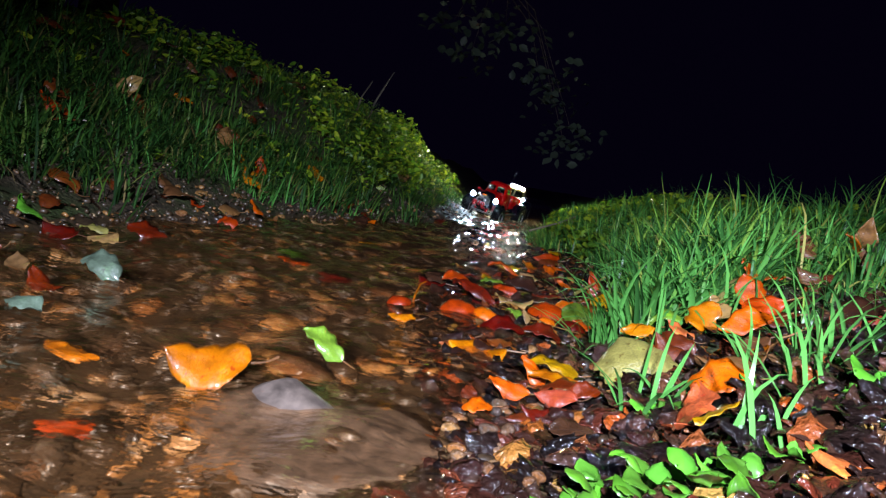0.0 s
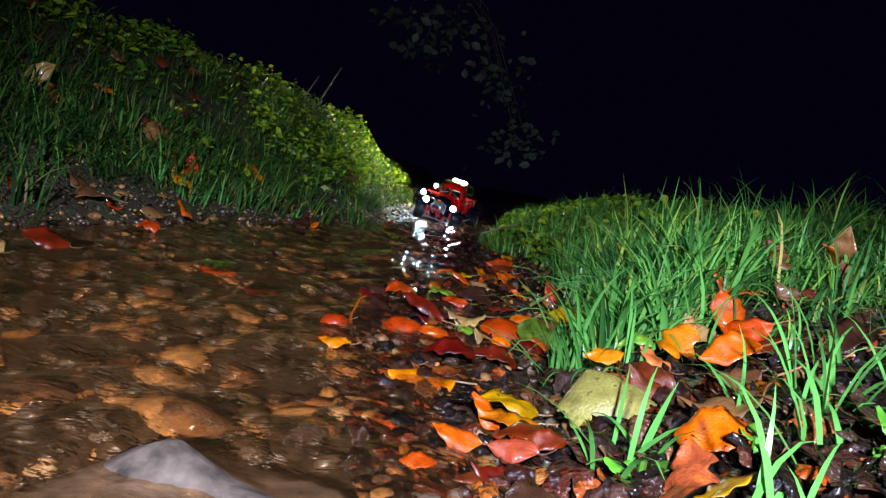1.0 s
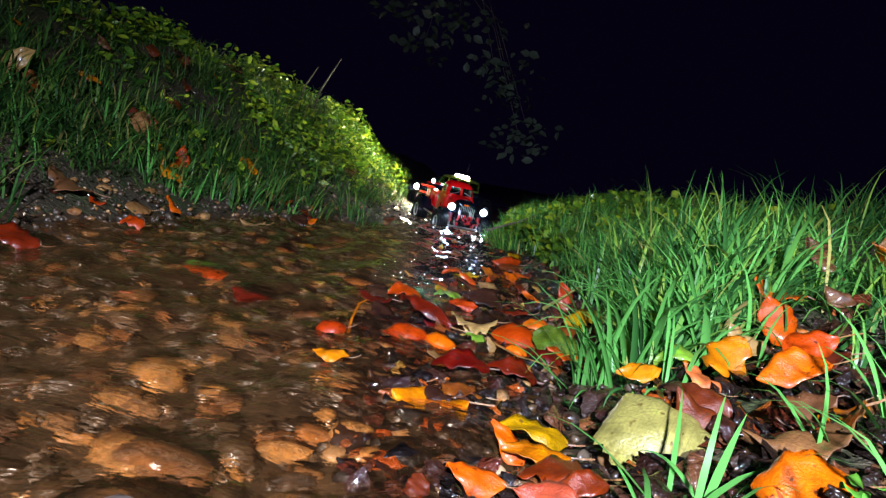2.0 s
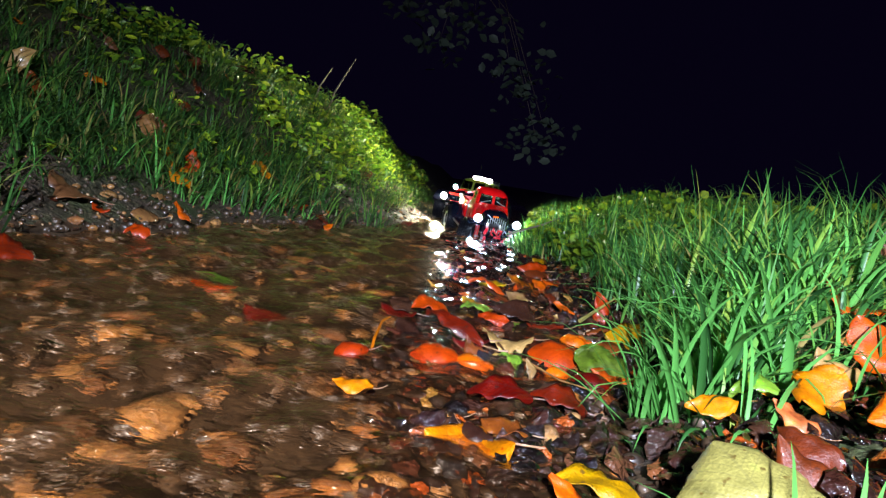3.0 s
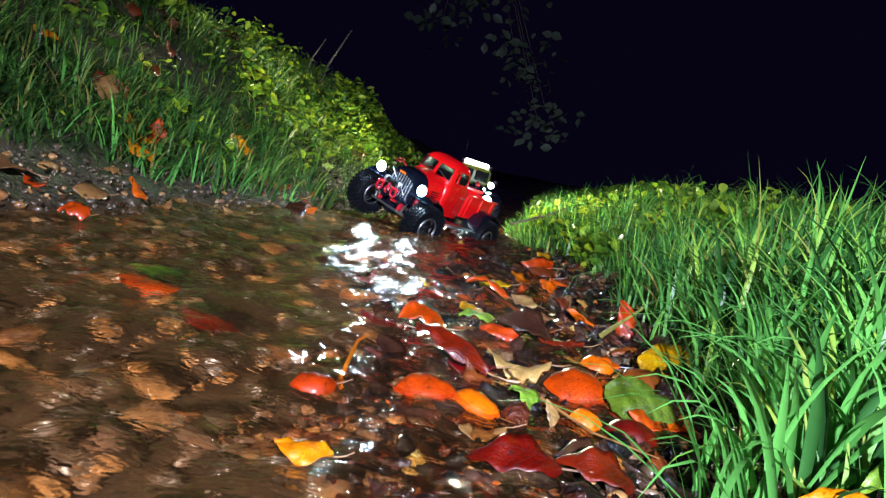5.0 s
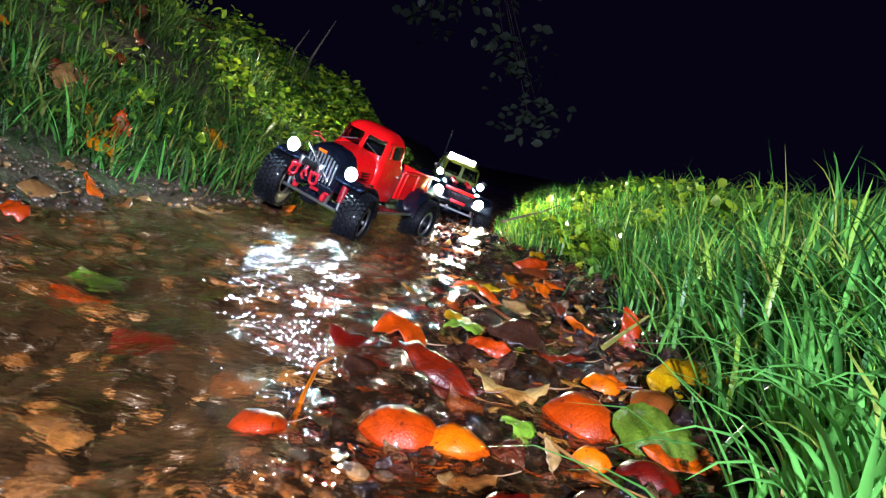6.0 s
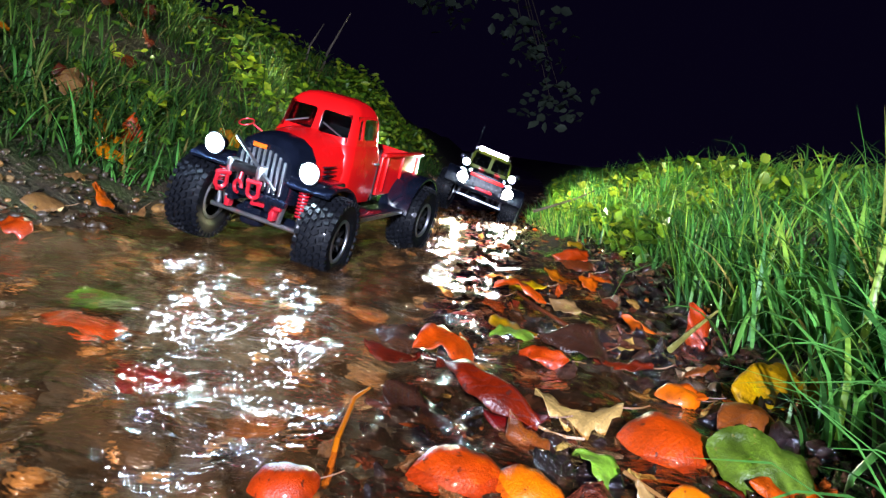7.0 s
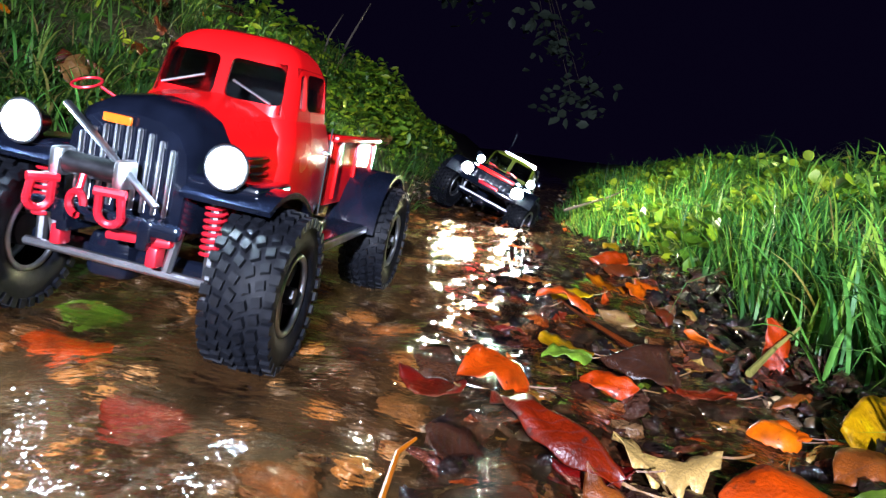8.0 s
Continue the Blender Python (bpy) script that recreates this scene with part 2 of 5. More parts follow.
def add_box(bm, c, s, bevel=0.0, turn=None):
    m = Matrix.Translation(c) @ (turn or Matrix()) @ Matrix.Diagonal((*s, 1))
    made = bmesh.ops.create_cube(bm, size=1, matrix=m)
    if bevel:
        edges = list({e for v in made["verts"] for e in v.link_edges})
        bmesh.ops.bevel(bm, geom=edges, offset=bevel, segments=2, affect="EDGES", profile=0.5)
    return bm


def add_rod(bm, a, b, r, seg=10, r2=None):
    a, b = Vector(a), Vector(b)
    m = Matrix.Translation((a + b) / 2) @ (b - a).to_track_quat("Z", "Y").to_matrix().to_4x4()
    bmesh.ops.create_cone(bm, cap_ends=True, segments=seg, radius1=r, radius2=r if r2 is None else r2, depth=(b - a).length, matrix=m)
    return bm


def add_loft(bm, rings):
    made = [[bm.verts.new(p) for p in ring] for ring in rings]
    n = len(made[0])
    for a, b in zip(made, made[1:]):
        for i in range(n):
            bm.faces.new((a[i], a[(i + 1) % n], b[(i + 1) % n], b[i]))
    bm.faces.new(made[0][::-1])
    bm.faces.new(made[-1])
    bmesh.ops.recalc_face_normals(bm, faces=bm.faces)
    return bm


def rounded(hw, y0, y1, r, z, n=5):
    """A ring with rounded corners in a level plane."""
    out = []
    for cx, cy, a0 in ((hw - r, y1 - r, 0), (-hw + r, y1 - r, 90), (-hw + r, y0 + r, 180), (hw - r, y0 + r, 270)):
        for k in range(n):
            a = radians(a0 + 90 * k / (n - 1))
            out.append((cx + r * math.cos(a), cy + r * math.sin(a), z))
    return out


def hood_ring(y, hw, z0, z1, n=9, power=2.6):
    """An arched ring across the truck."""
    out = [(hw * 0.96, y, z0), ]
    for k in range(n):
        a = math.pi * k / (n - 1)
        c, s = math.cos(a), math.sin(a)
        out.append((hw * math.copysign(abs(c) ** (2 / power), c), y, z0 + (z1 - z0) * (0.45 + 0.55 * abs(s) ** (2 / power))))
    out.append((-hw * 0.96, y, z0))
    return out


def add_arch(bm, cy, cz, r, x0, x1, a0, a1, thick=0.004, seg=14):
    rings = []
    for k in range(seg + 1):
        a = radians(a0 + (a1 - a0) * k / seg)
        c, s = math.cos(a), math.sin(a)
        rings.append([(x0, cy + r * c, cz + r * s), (x1, cy + r * c, cz + r * s), (x1, cy + (r + thick) * c, cz + (r + thick) * s), (x0, cy + (r + thick) * c, cz + (r + thick) * s)])
    return add_loft(bm, rings)


def add_ring(bm, centre, axis, r, tube, seg=20, side=6, part_of=360):
    """A tube bent round an axis."""
    q = Vector(axis).to_track_quat("Z", "Y")
    rings = []
    for k in range(seg + (part_of < 360)):
        a = radians(part_of * k / seg)
        rings.append([Vector(centre) + q @ Vector(((r + tube * math.cos(b)) * math.cos(a), (r + tube * math.cos(b)) * math.sin(a), tube * math.sin(b))) for b in (2 * math.pi * j / side for j in range(side))])
    made = [[bm.verts.new(p) for p in ring] for ring in rings]
    for k in range(len(made) - (part_of < 360)):
        a, b = made[k], made[(k + 1) % len(made)]
        for j in range(side):
            bm.faces.new((a[j], a[(j + 1) % side], b[(j + 1) % side], b[j]))
    return bm


# ---- ground, water ----
SY = (-2.0, 0.3, 0.9, 1.2, 1.64, 1.92, 2.2, 2.4, 2.6, 2.85, 3.4, 4.4, 5.5, 9.0, 20.0)
SL = (-0.9, -0.58, -0.56, -0.6, -0.46, -0.37, -0.265, -0.19, -0.11, -0.01, 0.13, 0.24, 0.34, 0.6, 1.6)
SR = (-0.1, 0.06, 0.24, 0.305, 0.355, 0.41, 0.44, 0.43, 0.4, 0.42, 0.52, 0.72, 0.91, 1.5, 2.8)
LD, LZ = (0.0, 0.05, 0.12, 0.2, 0.35, 0.55, 0.8, 1.2, 3.0, 12.0, 80.0), (0.0, 0.02, 0.05, 0.11, 0.225, 0.35, 0.42, 0.47, 0.7, 1.5, 3.0)
RD, RZ = (0.0, 0.04, 0.12, 0.3, 0.6, 1.2, 3.0, 12.0, 80.0), (0.0, 0.025, 0.06, 0.125, 0.205, 0.28, 0.35, 0.5, 1.2)


def height(x, y):
    """The ground's height: the stream bed between its two shores, a steep bank and a low one."""
    x, y = np.asarray(x, float), np.asarray(y, float)
    wob = 0.02 * np.sin(5.1 * y + 0.4) + 0.012 * np.sin(11.7 * y + 1.0)
    left, right = np.interp(y, SY, SL) + wob, np.interp(y, SY, SR) + 0.6 * wob
    bump = 0.006 * np.sin(23 * x + 4 * np.sin(9 * y)) * np.sin(19 * y + 3 * np.sin(13 * x)) + 0.003 * np.sin(61 * x + 7 * y) * np.sin(53 * y - 11 * x)
    roll = 0.03 * np.sin(6.3 * x + 2.1 * y) * np.sin(4.4 * y - 1.3 * x) + 0.02 * np.sin(13 * x - 5 * y) * np.sin(11 * y + 4 * x)
    bank_l, bank_r = np.interp(left - x, LD, LZ), np.interp(x - right, RD, RZ)
    inside = np.minimum(np.clip((x - left) / 0.10, 0, 1), np.clip((right - x) / 0.24, 0, 1) ** 1.3)
    bed = -0.046 * inside
    far = np.clip((np.maximum(left - x, x - right) - 0.05) / 0.3, 0, 1)
    return np.where(x < left, bank_l, np.where(x > right, bank_r, bed)) + bump * 0.8 + roll * far


def lines(a, b, step, reach, growth=1.25):
    """Grid lines: even between a and b, wider and wider to the reach."""
    core = list(np.arange(a, b + step / 2, step))
    out, s = [], step
    while b + sum(out) < reach:
        s *= growth
        out.append(s)
    up = list(b + np.cumsum(out))
    down = list(a - np.cumsum(out))[::-1]
    return np.array(down + core + up)


def grid_mesh(xs, ys, zs):
    nx, ny = len(xs), len(ys)
    gx, gy = np.meshgrid(xs, ys)
    verts = np.stack([gx, gy, zs(gx, gy)], -1).reshape(-1, 3)
    i = np.arange(nx * ny).reshape(ny, nx)
    faces = np.stack([i[:-1, :-1], i[:-1, 1:], i[1:, 1:], i[1:, :-1]], -1).reshape(-1, 4)
    return verts.tolist(), faces.tolist()


ground = tagged(sheet("ground", *grid_mesh(lines(-1.3, 1.8, 0.018, 60), lines(-0.2, 5.0, 0.02, 70), height), SOIL),
                "damp dark soil of the stream bed and its banks", "ground", kind="structure")
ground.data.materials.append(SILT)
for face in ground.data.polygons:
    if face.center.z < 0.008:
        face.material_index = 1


def ripples(x, y):
    z = 0.0034 * np.sin(34 * y + 9 * x + 2.2 * np.sin(5 * x + 3 * y)) * (0.6 + 0.4 * np.sin(7 * x - 4 * y))
    z = z + 0.0028 * np.sin(58 * x - 27 * y + 1.9 * np.sin(9 * y - 6 * x)) + 0.0014 * np.sin(95 * y + 61 * x + 2 * np.sin(17 * x))
    z = z + 0.0042 * np.sin(17 * y + 11 * x + 2.6 * np.sin(3.1 * x - 2.2 * y)) * np.sin(13 * x - 6 * y + 1.4 * np.sin(4 * y))
    near = np.clip((3.2 - np.abs(x)) / 2.0, 0, 1)
    return z * near


water = tagged(sheet("water", *grid_mesh(lines(-0.9, 1.1, 0.014, 5), lines(-0.2, 8.6, 0.015, 20), ripples), WATER),
               "shallow clear rippling stream water over gravel and leaves", "water", kind="structure")
water.visible_shadow = False


# ---- stones and gravel ----
def pebble_mesh(name, seed, rough=0.22, flat=0.6, sub=2):
    rnd = random.Random(seed)
    bm = bmesh.new()
    bmesh.ops.create_icosphere(bm, subdivisions=sub, radius=0.5)
    off = Vector((rnd.uniform(0, 50), rnd.uniform(0, 50), rnd.uniform(0, 50)))
    stretch = rnd.uniform(0.62, 0.9)
    for v in bm.verts:
        k = 1 + rough * noise.noise(v.co * 2.2 + off) + 0.4 * rough * noise.noise(v.co * 5 + off)
        v.co = Vector((v.co.x * k, v.co.y * k * stretch, v.co.z * k * flat))
    for f in bm.faces:
        f.smooth = True
    me = bpy.data.meshes.new(name)
    bm.to_mesh(me)
    bm.free()
    return me


PEBBLES = [pebble_mesh("stone", s) for s in range(9)]
for me in PEBBLES:
    me.materials.append(STONE)


def rock_mesh():
    """A broad angular rock: flat facets, a blunt peak at its far side and a ridge running down from it."""
    bm = bmesh.new()
    bmesh.ops.create_icosphere(bm, subdivisions=4, radius=1.0)
    for v in bm.verts:
        p = v.co.copy()
        k = 1 + 0.16 * noise.noise(p * 1.7 + Vector((3, 8, 1))) + 0.16 * noise.noise(p * 3.3) + 0.07 * noise.noise(p * 9)
        z = max(-0.6, min(0.62, p.z * k))
        peak = 0.62 * math.exp(-((p.x + 0.48) ** 2 + (p.y - 0.42) ** 2) / 0.09) + 0.22 * math.exp(-((p.y - 0.30 + 0.35 * p.x) ** 2) / 0.03) * max(0, 1 - abs(p.x))
        v.co = (p.x * k * 0.115, p.y * k * 0.095, (z + (peak if p.z > 0 else 0)) * 0.042)
    me = bpy.data.meshes.new("stone")
    bm.to_mesh(me)
    bm.free()
    for q in me.polygons:
        q.use_smooth = True
    me.materials.append(ROCK_GREY)
    return me


ROCK = rock_mesh()


def stone(x, y, size, me=None, sink=0.3, label="rounded wet tan and brown pebble on the stream bed", turn=None, group="stream stones"):
    ob = new("stone", me or random.choice(PEBBLES))
    ob.matrix_world = pose(x, y, float(height(x, y)) + size * (0.28 - sink * 0.3), random.uniform(-12, 12), random.uniform(-12, 12), random.uniform(0, 360) if turn is None else turn) @ Matrix.Diagonal((size, size, size, 1))
    return tagged(ob, label, "stone", group)


def stones():
    rock = new("stone", ROCK)
    rock.matrix_world = pose(-0.040, 0.508, -0.040, 2, -3, -8)
    tagged(rock, "large angular grey-brown rock breaking the water surface", "stone", "stream stones")
    rnd = random.Random(9)
    for k in range(46):
        x, y = rnd.gauss(0.0, 0.030), rnd.gauss(0.995, 0.030)
        stone(x, y, rnd.uniform(0.010, 0.020), None, rnd.uniform(-5.0, -4.0), "small pale yellow-brown pebble in the shallows")
    for k in range(40):
        x, y = rnd.uniform(0.03, 0.10), rnd.uniform(0.44, 0.64)
        stone(x, y, rnd.uniform(0.009, 0.019), None, rnd.uniform(-1.6, -0.4), "small pale yellow-brown pebble in the shallows")
    stone(-0.099, 0.655, 0.07, None, 0.1, "smooth grey stone under shallow water")
    for x, y, s in ((-0.061, 1.131, 0.046), (-0.263, 1.347, 0.05), (-0.296, 1.939, 0.057), (-0.136, 2.376, 0.045), (-0.23, 1.733, 0.04), (-0.073, 0.524, 0.045), (-0.19, 0.792, 0.025), (-0.034, 0.722, 0.038), (0.015, 0.742, 0.042)):
        stone(x, y, s, None, 0.0, "pale tan flat stone in shallow water")
    rnd = random.Random(5)
    n = 0
    for k in range(44):
        x, y = rnd.uniform(-0.22, 0.05), rnd.uniform(0.68, 1.03)
        stone(x, y, rnd.uniform(0.020, 0.040), None, rnd.uniform(-0.5, 0.6), "pale tan rounded stone in shallow water")
    while n < 190:
        y = 0.25 + 2.6 * rnd.random() ** 1.5
        left, right = np.interp(y, SY, SL), np.interp(y, SY, SR)
        x = rnd.uniform(left - 0.1, right - 0.02)
        deep = -float(height(x, y)) > 0.02
        stone(x, y, rnd.choice((0.016, 0.022, 0.028, 0.036, 0.046, 0.058) if deep else (0.014, 0.018, 0.022, 0.028)) * rnd.uniform(0.8, 1.25), None, rnd.uniform(0.3, 0.9))
        n += 1


def scatter_mesh(name, base, places, mat):
    """Many small pieces in one mesh. base: vertices and faces; places: 4x4 matrices."""
    bv, bf = base
    bv = np.array(bv)
    verts, faces = [], []
    for i, m in enumerate(places):
        a = np.array(m)
        verts.append(bv @ a[:3, :3].T + a[:3, 3])
        faces.extend([tuple(v + i * len(bv) for v in f) for f in bf])
    return sheet(name, np.concatenate(verts).tolist(), faces, mat)


def mesh_data(me):
    return [tuple(v.co) for v in me.vertices], [tuple(p.vertices) for p in me.polygons]


def gravel():
    low = pebble_mesh("gravel", 3, 0.3, 0.6, 2)
    rnd = random.Random(11)
    places = []
    for k in range(8500):
        y = 0.2 + 5.0 * rnd.random() ** 1.7
        left, right = np.interp(y, SY, SL), np.interp(y, SY, SR)
        x = rnd.uniform(left - 0.22, right + 0.05)
        if x < left - 0.03 and rnd.random() < 0.3:
            continue
        deep = left + 0.05 < x < right - 0.15
        s = rnd.choice((0.011, 0.015, 0.019, 0.024, 0.030) if deep else (0.006, 0.008, 0.010, 0.013, 0.017)) * rnd.uniform(0.8, 1.3)
        places.append(pose(x, y, float(height(x, y)) + 0.12 * s, rnd.uniform(-25, 25), rnd.uniform(-25, 25), rnd.uniform(0, 360)) @ Matrix.Diagonal((s, s * rnd.uniform(0.6, 1), s, 1)))
    for k in range(900):
        y = 0.8 + 1.9 * rnd.random()
        x = float(np.interp(y, SY, SL)) + rnd.uniform(-0.24, 0.03)
        s = rnd.choice((0.005, 0.007, 0.009, 0.013)) * rnd.uniform(0.8, 1.3)
        places.append(pose(x, y, float(height(x, y)) + 0.2 * s, rnd.uniform(-25, 25), rnd.uniform(-25, 25), rnd.uniform(0, 360)) @ Matrix.Diagonal((s, s * rnd.uniform(0.6, 1), s, 1)))
    return tagged(scatter_mesh("gravel", mesh_data(low), places, GRAVEL), "small wet brown and tan gravel covering the stream bed", "gravel", kind="stuff")


# ---- leaves ----
def leaf_outline(shape, u):
    """Half width at u along the leaf, of a leaf one long."""
    s = math.sin(math.pi * min(1, max(0, u)) ** 0.85)
    if shape == "oval":
        return 0.27 * s ** 0.8
    if shape == "long":
        return 0.17 * s ** 0.8
    if shape == "round":
        return 0.52 * s ** 0.72 * (1 + 0.05 * math.sin(u * 60))
    if shape == "oak":
        return 0.25 * s ** 0.6 * (1 + 0.34 * math.sin(u * 31 + 0.8))
    if shape == "maple":
        return 0.40 * s ** 0.6 * (0.72 + 0.42 * abs(math.sin(u * 9.0 + 0.5)) ** 1.5)
    return 0.36 * s ** 0.62 * (1 + 0.04 * math.sin(u * 44))


def leaf_data(shape, seed, curl=0.17, n=22):
    rnd = random.Random(seed)
    o1, o2 = rnd.uniform(0, 6), rnd.uniform(0, 6)
    bend, cup, twist = rnd.uniform(-curl, curl) * 1.3, rnd.uniform(0.3, 1) * curl, rnd.uniform(-0.35, 0.35)
    crook = rnd.uniform(-0.12, 0.12)
    ragged = 1.0
    if shape == "cupped":
        bend, cup, twist, ragged = -0.26, 0.24, 0.06, 0.4
    elif shape == "oak":
        cup = 0.22
    verts, faces = [], []
    cols = (-1, -0.66, -0.33, 0, 0.33, 0.66, 1)
    nc = len(cols)
    for side, lift in ((1, 0.006), (-1, -0.006)):
        for i in range(n + 1):
            u = i / n
            w = max(leaf_outline(shape, u), 0.012)
            for c in cols:
                w2 = w * (1 + ragged * (0.10 * math.sin(7 * u + o1 + (c > 0) * 2.1) + 0.06 * math.sin(19 * u + o2 * (1 if c > 0 else 2))))
                x = c * w2 + crook * math.sin(math.pi * u)
                z = bend * (u - 0.5) ** 2 * 4 - bend + (-1.1 * cup) * (c * w) ** 2 * 5 + twist * (u - 0.5) * c * w + ragged * (0.02 * math.sin(9 * u + o2 + 2 * c) + 0.022 * math.cos(u * 23 + 2 * c + o1) * abs(c) ** 2 + 0.06 * math.sin(5 * u + o1 + 3 * c) * abs(c) ** 1.5) + 0.035 * ragged * noise.noise(Vector((u * 5 + o2, c * w * 7, o1)))
                z += lift - (0.012 if c == 0 else 0)
                verts.append((x, u - 0.5, z))
        o = 0 if side == 1 else (n + 1) * nc
        for i in range(n):
            for j in range(nc - 1):
                a = o + i * nc + j
                f = (a, a + 1, a + nc + 1, a + nc)
                faces.append(f if side == 1 else f[::-1])
    k = (n + 1) * nc
    for i in range(n):
        for j, flip in ((0, False), (nc - 1, True)):
            f = (i * nc + j, (i + 1) * nc + j, k + (i + 1) * nc + j, k + i * nc + j)
            faces.append(f[::-1] if flip else f)
    return verts, faces


def stalk_data(shape, seed):
    rnd = random.Random(seed)
    verts, faces, b = [], [], 0
    sx, sz = rnd.uniform(-0.12, 0.12), rnd.uniform(0.02, 0.15)
    z0 = leaf_data(shape, seed)[0][3][2]
    for i in range(4):
        t = i / 3
        for dx, dz in ((-0.012, 0), (0.012, 0), (0, 0.018)):
            verts.append((dx + sx * t * t, -0.5 - 0.32 * t, z0 + dz + sz * t * t))
    for i in range(3):
        for j in range(3):
            a, c = b + i * 3 + j, b + i * 3 + (j + 1) % 3
            faces.append((a, c, c + 3, a + 3))
    return verts, faces


LEAVES = {}
WORDS = {"broad": "broad", "oval": "oval", "long": "long narrow", "round": "rounded serrated", "oak": "lobed oak", "maple": "pointed lobed", "cupped": "humped"}
HUES = {"paleyellow": "pale yellow", "greygreen": "grey-green", "lime": "yellow-green"}


def fallen_leaf(shape, hue, x, y, size, turn=None, tip=0.0, side=0.0, up=0.0, where="", face=None):
    """One fallen leaf at rest on the water's edge, the litter or the bank."""
    key = (shape, hue, random.randrange(3))
    if key not in LEAVES:
        v, f = leaf_data(shape, len(LEAVES) * 7 + 1)
        me = bpy.data.meshes.new("fallen_leaf")
        me.from_pydata(v, [], f)
        me.polygons.foreach_set("use_smooth", [True] * len(me.polygons))
        me.materials.append(LEAF[hue])
        v, f = stalk_data(shape, len(LEAVES) * 7 + 1)
        st = bpy.data.meshes.new("stalk")
        st.from_pydata(v, [], f)
        st.materials.append(LEAF["tan"])
        LEAVES[key] = (me, st)
    ob = new("fallen_leaf", LEAVES[key][0])
    new("stalk", LEAVES[key][1]).parent = ob
    z = float(height(x, y))
    e = 0.03
    gx, gy = (float(height(x + e, y)) - float(height(x - e, y))) / (2 * e), (float(height(x, y + e)) - float(height(x, y - e))) / (2 * e)
    wet = z < 0.0
    if wet:
        gx = gy = 0.0
    z = max(z, -0.004 if wet else z) + 0.006 + size * 0.05 + up
    lie = Vector((0, 0, 1)).rotation_difference(Vector((-gx, -gy, 1))).to_matrix().to_4x4()
    if face is None:
        face = random.uniform(14, 30) if wet and up > -0.01 else random.uniform(-4, 12)
    z += (0.04 if shape == "cupped" else 0.16) * size * math.sin(radians(abs(face)))
    ob.matrix_world = Matrix.Translation((x, y, z)) @ lie @ pose(0, 0, 0, face) @ pose(0, 0, 0, tip + random.uniform(-10, 10), side + random.uniform(-12, 12), random.uniform(0, 360) if turn is None else turn) @ Matrix.Diagonal((size, size, size, 1))
    if not where:
        where = "lying wet at the stream edge" if wet else "lying on the bank"
    return tagged(ob, f"{HUES.get(hue, hue)} {WORDS[shape]} autumn leaf {where}", "leaf", "fallen leaves")


